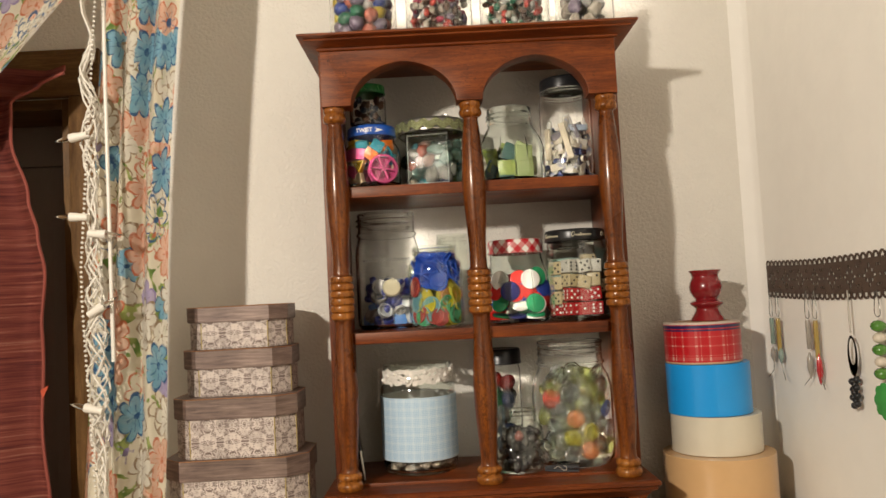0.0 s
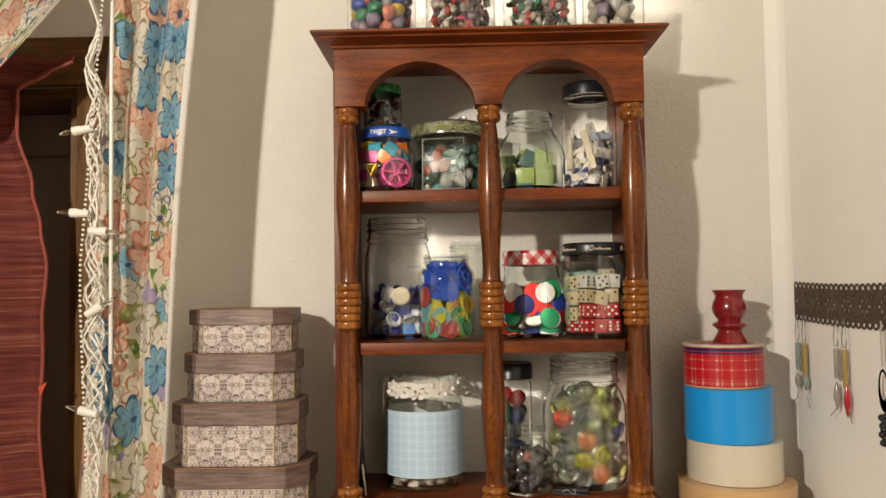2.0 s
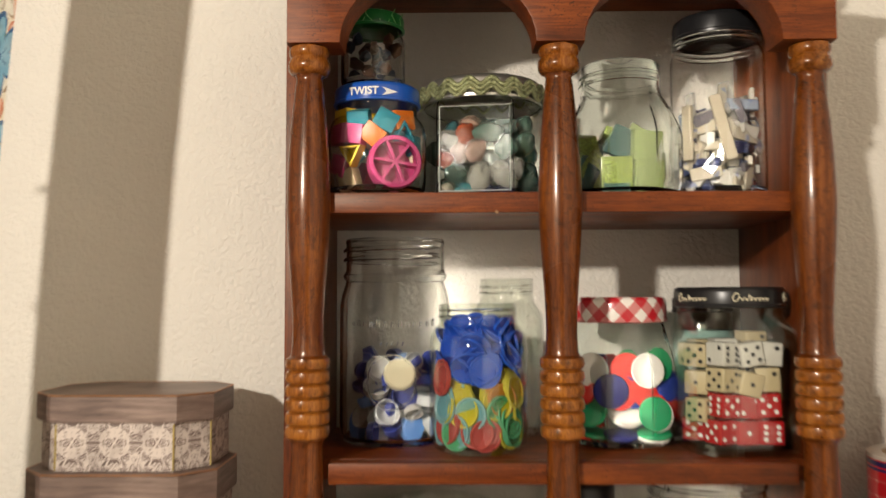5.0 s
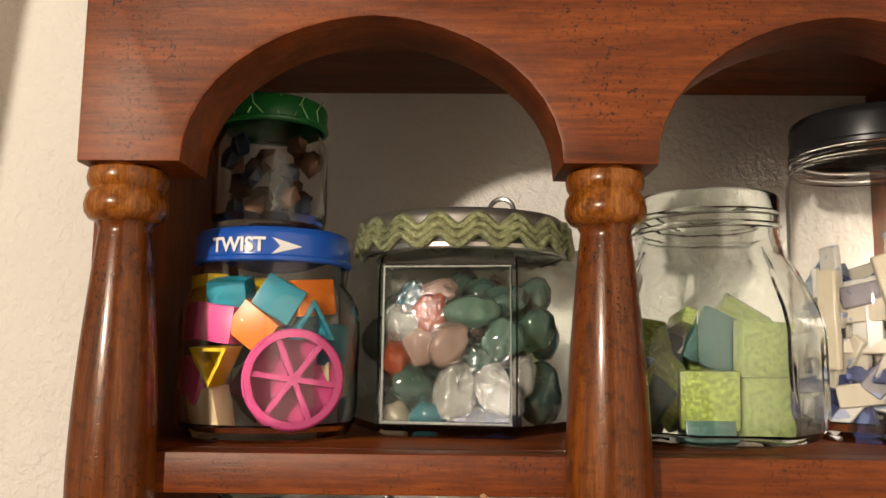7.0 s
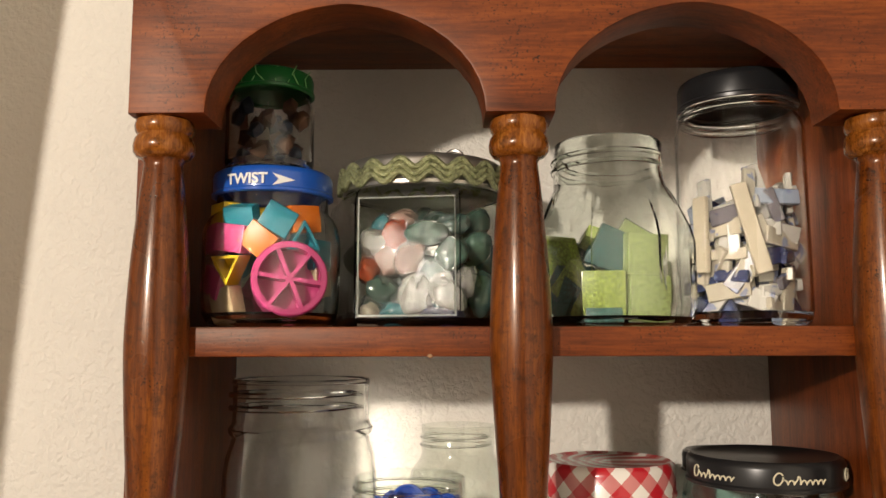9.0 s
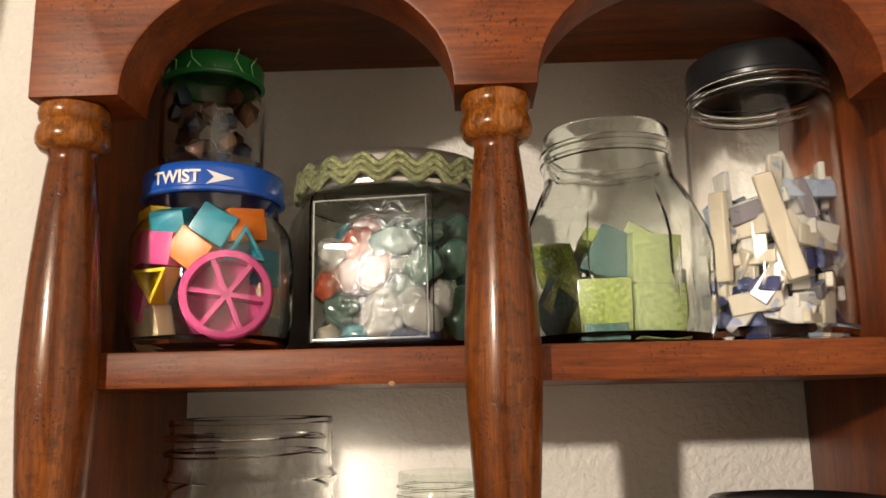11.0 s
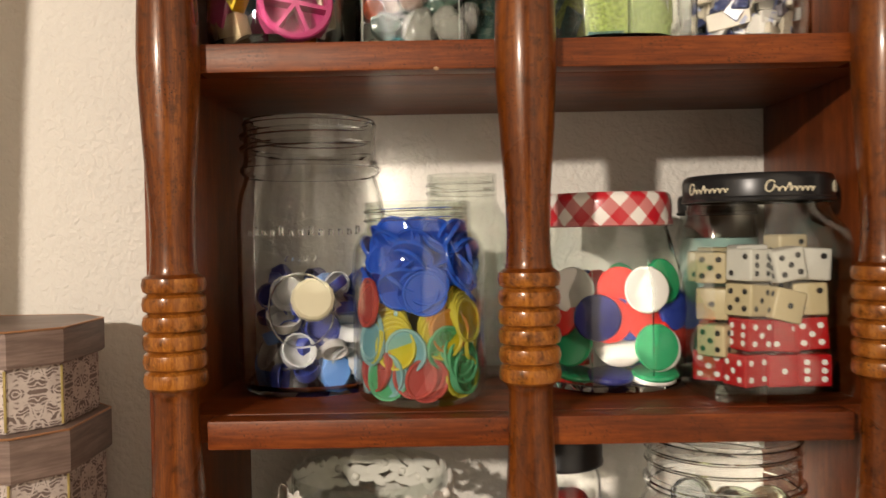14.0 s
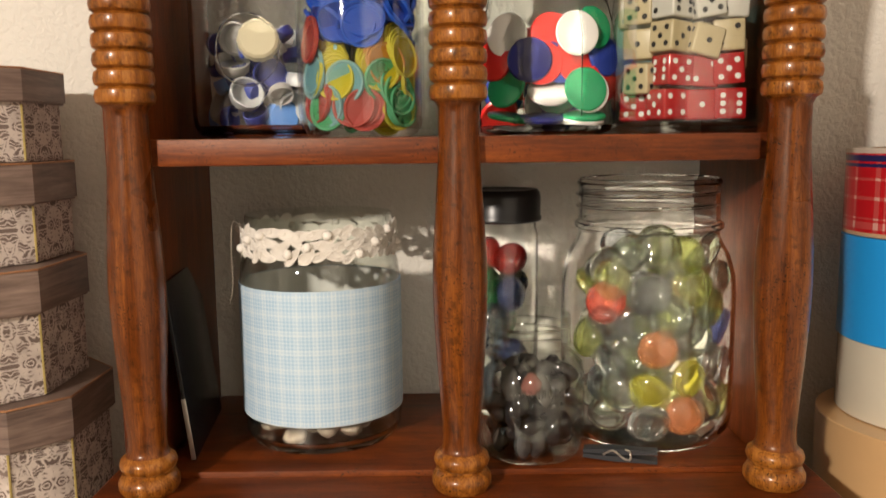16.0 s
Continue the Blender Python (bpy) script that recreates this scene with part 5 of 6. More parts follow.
for k, p in enumerate(scatter(60, 0.036, 0.014, 0.124, 0.0185, 27)):
    put_gem(rnd.choice(("clear", "clear", "smoke", "lime", "pale_green", "pale_green", "clear", "smoke", "clear", "lime")), p, any_turn(rnd))

# -- clothes peg and a dark card, bottom shelf --
PEG = paint("grey_plastic_peg", (0.03, 0.032, 0.036), 0.5, 0.15)
peg = thing("clothes_peg", 0.097, 0.0265, S3 + 0.0042, "small dark grey clothes peg with wire spring", "clothes peg", turn=-14)
for sgn in (-1, 1):
    part("jaw", prism([(-0.022, sgn * 0.0004), (-0.022, sgn * 0.0026), (-0.004, sgn * 0.0040), (0.006, sgn * 0.0038), (0.022, sgn * 0.0030 + 0.0008 * sgn), (0.022, sgn * 0.0020), (0.002, sgn * 0.0006)], -0.004, 0.004), PEG, peg)
part("spring", tube(smooth_line([(-0.010, -0.0050, 0.0005), (-0.004, -0.0055, 0.0035), (0.002, -0.0052, -0.0010), (0.006, -0.0050, -0.0015), (0.006, -0.0050, 0.0030), (0.003, -0.0048, 0.0045)], 4), 0.0007, 6), TIN, peg, "bright wire spring")
card = thing("framed_card", -0.170, 0.085, S3, "thin dark glossy card leaning against the shelf side", "card")
part("panel", cube(-0.0012, 0.0012, -0.052, 0.045, 0.0, 0.112, 0.0005), BLACK, card, "thin glossy black panel")
part("front_edge", cube(-0.0014, 0.0014, -0.0532, -0.0521, 0.001, 0.040, 0.0003), TIN, card, "pale worn front edge")
card.rotation_euler = (0, radians(-6.5), radians(6))

# -- jars along the top of the shelf --
TOPZ = 1.7647
CLOUD = [paint("bead_" + k, tuple(0.5 * q for q in c), 0.3, 0.2) for k, c in (("red", (0.385, 0.035, 0.021)), ("yellow", (0.525, 0.385, 0.021)), ("blue", (0.021, 0.056, 0.28)), ("white", (0.525, 0.511, 0.476)), ("green", (0.028, 0.154, 0.084)), ("lilac", (0.175, 0.133, 0.182)), ("coral", (0.42, 0.112, 0.07)), ("stone", (0.364, 0.315, 0.252)), ("pink", (0.385, 0.042, 0.084)), ("brown", (0.084, 0.042, 0.021)))]
pick = {"pompoms": (0, 1, 2, 3, 5, 5, 6, 6, 4), "trinkets": (8, 5, 3, 9, 9, 7, 0), "scraps": (4, 3, 3, 9, 0, 7, 4), "shells": (7, 7, 3, 5)}
for x, r, kind, size, label in ((-0.138, 0.046, "pompoms", 0.0105, "glass jar of coloured baubles on the shelf top"), (-0.034, 0.046, "trinkets", 0.0065, "glass jar of trinkets and beads on the shelf top"), (0.070, 0.048, "scraps", 0.0060, "glass jar of coloured scraps on the shelf top"), (0.166, 0.040, "shells", 0.0125, "glass jar of pale shells on the shelf top")):
    y = 0.030
    jar(x, y, TOPZ, [(0, 0.001), (r * 0.8, 0), (r * 0.94, 0.002), (r * 0.99, 0.008), (r, 0.014), (r, 0.088), (r * 0.95, 0.100), (r * 0.82, 0.108), (r * 0.80, 0.125)], label, group="jars along the shelf top")
    rnd = random.Random(int(x * 1000))
    for k, p in enumerate(scatter(int(60 * (0.0125 / size) ** 1.6), r - 0.004 - size * 0.9, 0.006 + size * 0.6, 0.078, size * 1.28, int(x * 999) + 7)):
        m = CLOUD[rnd.choice(pick[kind])]
        long = (1.0, 0.6, 0.8) if kind != "pompoms" else (1, 1, 1)
        solo(kind[:-1] if kind != "pompoms" else "bauble", pebble(k, tuple(size * q for q in long), 0.25, 2), m, Vector((x, y, TOPZ)) + p, {"pompoms": "small coloured bauble in a jar", "trinkets": "small coloured trinket bead in a jar", "scraps": "small coloured scrap in a jar", "shells": "small pale shell in a jar"}[kind], "bead", kind + " in the jar", rot=any_turn(rnd))

# ---- beside the shelf: stacked boxes ----
def damask():
    """Pale scrollwork printed on taupe card, mirrored in both directions."""
    n = Nodes("damask_card")
    c = n.add("ShaderNodeTexCoord")
    sep = n.add("ShaderNodeSeparateXYZ")
    n.link(c.outputs["UV"], sep.inputs[0])
    px = n.math("PINGPONG", sep.outputs[0], 0.0125)
    pz = n.math("PINGPONG", sep.outputs[1], 0.0165)
    comb = n.add("ShaderNodeCombineXYZ")
    n.link(px, comb.inputs[0]), n.link(pz, comb.inputs[1])
    warp = n.add("ShaderNodeTexNoise")
    n.put(warp, Vector=comb.outputs[0], Scale=150.0, Detail=1.0)
    add = n.add("ShaderNodeVectorMath", operation="MULTIPLY_ADD")
    n.link(warp.outputs["Color"], add.inputs[0])
    add.inputs[1].default_value = (0.0105, 0.0105, 0)
    n.link(comb.outputs[0], add.inputs[2])
    vor = n.add("ShaderNodeTexVoronoi", feature="DISTANCE_TO_EDGE")
    n.put(vor, Vector=add.outputs[0], Scale=185.0)
    lines = n.ramp(vor.outputs["Distance"], (0.06, (1, 1, 1)), (0.13, (0, 0, 0)))
    wv = n.add("ShaderNodeTexWave", wave_type="RINGS")
    n.put(wv, Vector=add.outputs[0], Scale=150.0, Distortion=2.5, Detail=1.0)
    curls = n.ramp(wv.outputs["Fac"], (0.66, (0, 0, 0)), (0.80, (1, 1, 1)))
    f = n.math("MAXIMUM", lines, curls)
    worn = n.ramp(n.noise(n.coords(), 60, 4), (0.30, (0.45,) * 3), (0.55, (1, 1, 1)))
    ground = n.ramp(n.noise(n.coords(), 35, 4), (0.3, (0.105, 0.072, 0.062)), (0.7, (0.205, 0.15, 0.13)))
    col = n.mix(n.math("MULTIPLY", f, worn), ground, (0.61, 0.53, 0.475))
    n.bump(f, 0.12, 0.0004)
    return n.done(col, 0.55)


def brushed_card():
    n = Nodes("brushed_taupe_card")
    g = n.noise(n.coords((3, 3, 40)), 9, 6, 0.65, 0.4)
    h = n.noise(n.coords(), 14, 4)
    col = n.ramp(n.math("ADD", n.math("MULTIPLY", g, 0.55), n.math("MULTIPLY", h, 0.45)), (0.34, (0.085, 0.056, 0.046)), (0.5, (0.190, 0.132, 0.108)), (0.66, (0.34, 0.25, 0.205)))
    return n.done(col, 0.42, metal=0.15)


DAMASK, LIDCARD = damask(), brushed_card()
COPPER = paint("copper_edge", (0.52, 0.27, 0.14), 0.35, 0.2, 120, metal=0.7)
GOLD_EDGE = paint("worn_gold_edge", (0.42, 0.33, 0.12), 0.45, 0.3, 200, metal=0.4)


def octagon(x0, x1, y0, y1, c, grow=0.0):
    x0, x1, y0, y1 = x0 - grow, x1 + grow, y0 - grow, y1 + grow
    return [(x0 + c, y0), (x1 - c, y0), (x1, y0 + c), (x1, y1 - c), (x1 - c, y1), (x0 + c, y1), (x0, y1 - c), (x0, y0 + c)]


def uv_sides(ob):
    """Unrolls upright faces: u along the wall in metres, v up."""
    me = ob.data
    uv = me.uv_layers.new(name="UVMap")
    for poly in me.polygons:
        t = Vector((-poly.normal.y, poly.normal.x, 0))
        t = t.normalized() if t.length > 0.1 else Vector((1, 0, 0))
        for li in poly.loop_indices:
            co = me.vertices[me.loops[li].vertex_index].co
            uv.data[li].uv = (co.dot(t) + 0.3, co.z)


for x0, x1, y0, y1, z0, z1, split, c, turn in ((-0.425, -0.240, 0.008, 0.118, TOP + 0.0005, 1.2228, 1.1960, 0.026, 0.4), (-0.412, -0.2530, 0.010, 0.118, 1.2232, 1.3018, 1.2745, 0.024, -0.3), (-0.402, -0.2610, 0.0285, 0.126, 1.3022, 1.3640, 1.3385, 0.0225, 0.4), (-0.3975, -0.2650, 0.035, 0.127, 1.3644, 1.4215, 1.4005, 0.0215, -0.4)):
    cx, cy = (x0 + x1) / 2, (y0 + y1) / 2
    keep = thing("keepsake_box", cx, cy, z0, "eight-sided taupe card box with damask pattern and lid", "box", "stacked keepsake boxes", turn)
    b = part("body", slab(octagon(x0 - cx, x1 - cx, y0 - cy, y1 - cy, c), 0.0, z1 - z0 - 0.003, 0.0006), DAMASK, keep, "taupe card with pale damask scrolls", smooth=False)
    uv_sides(b)
    part("lid", slab(octagon(x0 - cx, x1 - cx, y0 - cy, y1 - cy, c, 0.0030), split - z0, z1 - z0, 0.0012), LIDCARD, keep, "brushed taupe card lid", smooth=False)
    ring = [(x, y, z1 - z0 - 0.0004) for x, y in octagon(x0 - cx, x1 - cx, y0 - cy, y1 - cy, c, 0.0027)]
    part("lid_edge", tube(ring + ring[:1], 0.0007, 6), COPPER, keep, "worn copper lid edge")
    for px, py in ((x0 - cx + c, y0 - cy), (x1 - cx - c, y0 - cy), (x1 - cx, y0 + c - cy)):
        part("corner_edge", tube([(px, py, 0.001), (px, py, split - z0 - 0.001)], 0.0008, 6), GOLD_EDGE, keep, "worn gold corner edge")

# ---- rolls of tape and a candle holder ----
def tape(x, y, z0, z1, r, material, label, core=0.038, edge=None):
    ob = thing("tape_roll", x, y, z0, label, "tape roll", "stacked tape rolls")
    h = z1 - z0
    part("tape", lathe([(core + 0.003, 0), (r - 0.0006, 0), (r, 0.0006), (r, h - 0.0006), (r - 0.0006, h), (core + 0.003, h), (core + 0.003, 0)], 72), material, ob)
    part("core", lathe([(core, 0.0005), (core + 0.0029, 0.0005), (core + 0.0029, h - 0.0005), (core, h - 0.0005), (core, 0.0005)], 48), CARDBOARD, ob, "brown cardboard core")
    return ob


CARDBOARD = paint("brown_cardboard", (0.33, 0.21, 0.11), 0.8, 0.15, 120)
CLEAR_TAPE = paint("clear_tape_side", (0.70, 0.645, 0.51), 0.22, 0.06, 30, coat=0.5)
BLUE_TAPE = paint("bright_blue_tape", (0.014, 0.33, 0.82), 0.3, 0.04, 20, coat=0.2)
TAN_TAPE = paint("tan_packing_tape", (0.66, 0.41, 0.195), 0.28, 0.07, 25, coat=0.4)


def plaid_tape():
    n = Nodes("red_plaid_tape")
    c = n.add("ShaderNodeTexCoord")
    sep = n.add("ShaderNodeSeparateXYZ")
    n.link(c.outputs["UV"], sep.inputs[0])
    u = n.math("FRACT", sep.outputs[0])
    v = sep.outputs[1]
    def band(x, lo, hi):
        return n.math("MULTIPLY", n.math("GREATER_THAN", x, lo), n.math("LESS_THAN", x, hi))
    upright = n.math("ADD", band(u, 0.05, 0.15), n.math("ADD", band(u, 0.24, 0.28), band(u, 0.55, 0.62)))
    across = n.math("ADD", band(v, 0.09, 0.17), n.math("ADD", band(v, 0.42, 0.46), n.math("ADD", band(v, 0.20, 0.22), band(v, 0.64, 0.67))))
    col = n.mix(n.math("MULTIPLY", upright, 0.09), (0.50, 0.012, 0.018), (0.80, 0.62, 0.52))
    col = n.mix(n.math("MULTIPLY", across, n.math("MULTIPLY_ADD", upright, 0.34, 0.08)), col, (0.82, 0.70, 0.58))
    col = n.mix(n.math("ADD", band(v, 0.79, 0.83), band(v, 0.855, 0.925)), col, (0.02, 0.02, 0.09))
    col = n.mix(n.math("GREATER_THAN", v, 0.945), col, (0.58, 0.50, 0.42))
    col = n.mix(n.math("LESS_THAN", v, 0.05), col, (0.55, 0.36, 0.22))
    n.bump(n.noise(n.coords(), 50, 3), 0.12, 0.0006)
    return n.done(col, 0.28, coat=0.4)


tape(0.3240, 0.082, TOP + 0.0005, 1.1860, 0.0755, TAN_TAPE, "wide roll of tan packing tape at the stack's base")
tape(0.3255, 0.090, 1.1865, 1.2385, 0.0615, CLEAR_TAPE, "roll of clear packing tape in the stack")
tape(0.3190, 0.090, 1.2390, 1.3085, 0.0570, BLUE_TAPE, "roll of bright blue tape in the stack")
plaid = tape(0.3145, 0.090, 1.3090, 1.3660, 0.0525, plaid_tape(), "roll of red plaid tape on top of the stack")
uv_round(next(o for o in plaid.children if o.name.startswith("tape")), 9, 1 / 0.057)
RED_WOOD = paint("red_lacquered_wood", (0.23, 0.012, 0.016), 0.25, 0.18, 40, coat=0.6)
holder = solo("candle_holder", lathe(smooth_line([(0.0, 0.0), (0.0215, 0.0), (0.0222, 0.003), (0.0180, 0.010), (0.0155, 0.017), (0.0205, 0.0215), (0.0225, 0.0245), (0.0195, 0.0275), (0.0150, 0.0300), (0.0185, 0.0355), (0.0222, 0.044), (0.0215, 0.053), (0.0180, 0.061), (0.0190, 0.066), (0.0218, 0.0700), (0.0205, 0.0712), (0.0130, 0.0700), (0.0115, 0.056), (0.0, 0.055)], 4), 48), RED_WOOD, (0.3235, 0.086, 1.3662),
              "turned red lacquered wooden candle holder on the tape", "candle holder")
# cardboard disc that closes the red roll
solo("cardboard_disc", lathe([(0, 0), (0.0375, 0), (0.0375, -0.002), (0, -0.002)], 40), CARDBOARD, (0.3145, 0.090, 1.3661), "round brown cardboard disc on the roll", "disc")

# ---- lace ribbon with earrings on the side wall ----
BROWN_LACE = paint("dark_brown_lace", (0.080, 0.053, 0.038), 0.75, 0.3, 300)


def lace_band(y0, y1, z0, z1):
    """A band punched with rows of small holes set as flowers, with eyelet scallops."""
    bm = bmesh.new()
    rows = 7
    size = (z1 - z0 - 0.013) / rows
    count = int((y1 - y0) / size)
    side = [(-1, -1), (-0.33, -1), (0.33, -1), (1, -1), (1, -0.33), (1, 0.33), (1, 1), (0.33, 1), (-0.33, 1), (-1, 1), (-1, 0.33), (-1, -0.33)]
    flower = {(3, 1): (0.30, 0.62), (3, 5): (0.30, 0.62), (1, 3): (0.62, 0.30), (5, 3): (0.62, 0.30), (2, 2): (0.42, 0.42), (4, 2): (0.42, 0.42), (2, 4): (0.42, 0.42), (4, 4): (0.42, 0.42), (0, 0): (0.36, 0.36), (0, 6): (0.36, 0.36), (7, 3): (0.34, 0.34), (6, 1): (0.30, 0.30), (6, 5): (0.30, 0.30), (7, 5): (0.25, 0.40), (7, 1): (0.25, 0.40)}
    def sag(y):
        return -0.004 * math.sin((y1 - y) * 9)
    for c in range(count):
        y = y1 - (c + 0.5) * size
        for r in range(rows):
            z = z0 + 0.0065 + (r + 0.5) * size
            outer = [bm.verts.new((0, y + 0.5 * size * a, z + 0.5 * size * b + sag(y + 0.5 * size * a))) for a, b in side]
            hole = flower.get((c % 8, r))
            if not hole:
                bm.faces.new(outer)
                continue
            inner = []
            for a, b in side:
                q = math.hypot(a, b)
                inner.append(bm.verts.new((0, y + 0.5 * size * hole[0] * 1.9 * a / q, z + 0.5 * size * hole[1] * 1.9 * b / q + sag(y))))
            for k in range(12):
                bm.faces.new((outer[k], outer[(k + 1) % 12], inner[(k + 1) % 12], inner[k]))
    step, y = 0.0135, y1 - 0.006
    while y > y0:
        for z in (z1 - 0.0062, z0 + 0.0062):
            o = [bm.verts.new((0.00025, y + 0.0074 * math.cos(t), z + sag(y) + 0.0074 * math.sin(t))) for t in np.linspace(0, 2 * math.pi, 17)[:-1]]
            i = [bm.verts.new((0.00025, y + 0.0036 * math.cos(t), z + sag(y) + (0.0010 if z > 1.42 else -0.0010) + 0.0036 * math.sin(t))) for t in np.linspace(0, 2 * math.pi, 17)[:-1]]
            for k in range(16):
                bm.faces.new((o[k], o[(k + 1) % 16], i[(k + 1) % 16], i[k]))
        y -= step
    bm.normal_update()
    bmesh.ops.solidify(bm, geom=bm.faces[:], thickness=0.0006)
    return bm


lace = solo("lace_ribbon", lace_band(-0.40, 0.139, 1.3945, 1.4465), BROWN_LACE, (WALL_X - 0.0016, 0, 0), "dark brown pierced lace ribbon pinned along the wall", "ribbon", smooth=False)
WIRE = paint("dark_steel_wire", (0.20, 0.19, 0.17), 0.35, 0.2, 200, metal=0.8)
TAN_BEAD = paint("smoky_bead", (0.30, 0.27, 0.23), 0.2, 0.2)
EX = WALL_X - 0.0095


def hook(parent, y, z):
    """A loop of ear wire that hangs from the lace down to z."""
    part("ear_wire", tube(smooth_line([(0, y - 0.0015, 1.402), (0, y - 0.006, z + 0.006), (0, y, z), (0, y + 0.006, z + 0.006), (0, y + 0.0015, 1.400)], 6), 0.0005, 6), WIRE, parent, "dark steel ear wire")


def stick(parent, name, y, z0, z1, r, material, label=""):
    part(name, lathe([(0, z0), (r * 0.8, z0), (r, z0 + r), (r, z1 - r), (r * 0.8, z1), (0, z1)], 14), material, parent, label).location = (0, y * U, 0)


def drop(parent, y, z0, z1, r, material, label=""):
    h = z1 - z0
    part("drop", lathe([(0, z0), (r * 0.35, z0 + h * 0.1), (r, z0 + h * 0.45), (r * 0.8, z0 + h * 0.75), (r * 0.2, z1), (0, z1)], 16), material, parent, label).location = (0, y * U, 0)


AQUA = gem("aqua_glass_bead", (0.32, 0.42, 0.36), 0.1, 0.3)
AMBER = gem("amber_glass_bead", (0.50, 0.36, 0.10), 0.1, 0.3)
RED_BEAD = gem("red_glass_bead", (0.6, 0.03, 0.04), 0.1, 0.2)
for y, cols, red in ((0.106, (AQUA, AMBER), False), (-0.010, (TAN_BEAD, AMBER), True)):
    pair = thing("earring_pair", EX, y, 0, "pair of long wire and bead dangling earrings", "earrings")
    for k, dy in enumerate((0.010, -0.012)):
        hook(pair, dy, 1.366)
        stick(pair, "tube_bead", dy, 1.326 - 0.010 * k, 1.364, 0.0032, cols[k])
        drop(pair, dy * 1.2, 1.287 - 0.006 * k if red else 1.299, 1.322, 0.0042, TAN_BEAD if k == 0 else (RED_BEAD if red else AQUA))
        part("tail_wire", tube([(0, dy * 1.2, 1.300), (0.0, dy * 1.5, 1.288), (-0.003, dy * 2.6, 1.278)], 0.0005, 5), WIRE, pair)
oval = thing("oval_earring", EX, -0.110, 0, "bronze oval hoop earring with dark bead cluster", "earrings")
BRONZE = paint("aged_bronze", (0.16, 0.12, 0.07), 0.4, 0.25, 120, metal=0.7)
part("ear_wire", tube([(0, 0, 1.402), (0, 0.0006, 1.375), (0, 0, 1.352)], 0.0011, 8), TIN, oval, "bright silver wire")
hoop = bmesh.new()
ring_o = [(0.0, 0.0115 * math.sin(t), 1.325 + 0.024 * math.cos(t)) for t in np.linspace(0, 2 * math.pi, 29)[:-1]]
ring_i = [(0.0, 0.0068 * math.sin(t), 1.330 + 0.0155 * math.cos(t)) for t in np.linspace(0, 2 * math.pi, 29)[:-1]]
vo, vi = [hoop.verts.new(p) for p in ring_o], [hoop.verts.new(p) for p in ring_i]
for k in range(28):
    hoop.faces.new((vo[k], vo[(k + 1) % 28], vi[(k + 1) % 28], vi[k]))
bmesh.ops.solidify(hoop, geom=hoop.faces[:], thickness=0.0014)
part("hoop", hoop, BRONZE, oval, "flat bronze oval hoop")
for k in range(11):
    part("bead", pebble(k, (0.0042,) * 3, 0.03, 2), CAP, oval).location = Vector((-0.001 * (k % 2), (-0.005, 0.004, 0.0)[k % 3], 1.298 - 0.0031 * k)) * U
beads = thing("bead_string", EX, -0.172, 0, "hanging string of green and striped beads with flower", "earrings")
hook(beads, 0.0, 1.372)
GREEN_BEAD = paint("green_marbled_bead", (0.07, 0.20, 0.03), 0.2, 0.4, 120, coat=0.5)
PALE_BEAD = paint("pale_striped_bead", (0.62, 0.55, 0.44), 0.35, 0.2, 200)
for k, z in enumerate((1.362, 1.349, 1.336, 1.323, 1.310)):
    m, r, h = (GREEN_BEAD, 0.0085, 0.0068) if k % 2 == 0 else (PALE_BEAD, 0.0072, 0.0060)
    part("bead", pebble(k, (r, r, h), 0.03, 2), m, beads).location = (0, 0, z * U)
part("flower", lathe([(0, 0.004), (0.010, 0.0035), (0.020, 0.001), (0.0205, -0.001), (0.010, -0.001), (0, -0.001)], 56, shape=lambda a: 0.82 + 0.18 * abs(math.cos(4 * a))), paint("green_felt", (0.05, 0.30, 0.06), 0.7, 0.15, 200), beads, "green eight-petal flower").matrix_local = pose(0, 0, 1.280 * U, 0, -90, 0)

# ---- window bay with curtains ----
bay = tagged(new("window_1"), "wood-framed opening, cream panel inside coloured dark for recess shade", "window", kind="structure")
X0, X1, Z0, Z1 = HOLE
# Cream taken down to brown: the shade of the recess is in this colour.
SHADED_CREAM = paint("shaded_cream_paint", (0.21, 0.17, 0.13), 0.6, 0.12, 14)
part("header_casing", cube(X0 - 0.06, X1 + 0.048, WALL_Y - 0.016, WALL_Y - 0.0005, Z1, Z1 + 0.072, 0.002), OAK_X, bay)
part("jamb_casing", cube(X1, X1 + 0.047, WALL_Y - 0.016, WALL_Y - 0.0005, Z0, Z1 - 0.0005, 0.002), OAK, bay)
part("jamb_casing", cube(X0 - 0.06, X0, WALL_Y - 0.016, WALL_Y - 0.0005, Z0, Z1 - 0.0005, 0.002), OAK, bay)
part("sill", cube(X0 - 0.08, X1 + 0.05, WALL_Y - 0.05, WALL_Y + 0.10, Z0 - 0.03, Z0, 0.003), OAK_X, bay)
part("jamb_lining", cube(X1 - 0.016, X1 - 0.0005, WALL_Y, WALL_Y + 0.115, Z0, Z1 - 0.0005), OAK, bay)
part("head_lining", cube(X0, X1 - 0.0165, WALL_Y, WALL_Y + 0.115, Z1 - 0.016, Z1 - 0.0005), OAK_X, bay)
panel = part("inner_panel", cube(X0, X1, WALL_Y + 0.116, WALL_Y + 0.150, Z0, Z1, 0.002), SHADED_CREAM, bay, "cream panelled board, recess shade in its colour")
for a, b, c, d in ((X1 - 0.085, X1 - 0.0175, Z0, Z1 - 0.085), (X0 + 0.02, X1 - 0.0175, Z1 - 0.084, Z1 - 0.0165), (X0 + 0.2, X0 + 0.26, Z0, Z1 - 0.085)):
    part("rail", cube(a, b, WALL_Y + 0.104, WALL_Y + 0.1155, c, d, 0.003), SHADED_CREAM, bay)


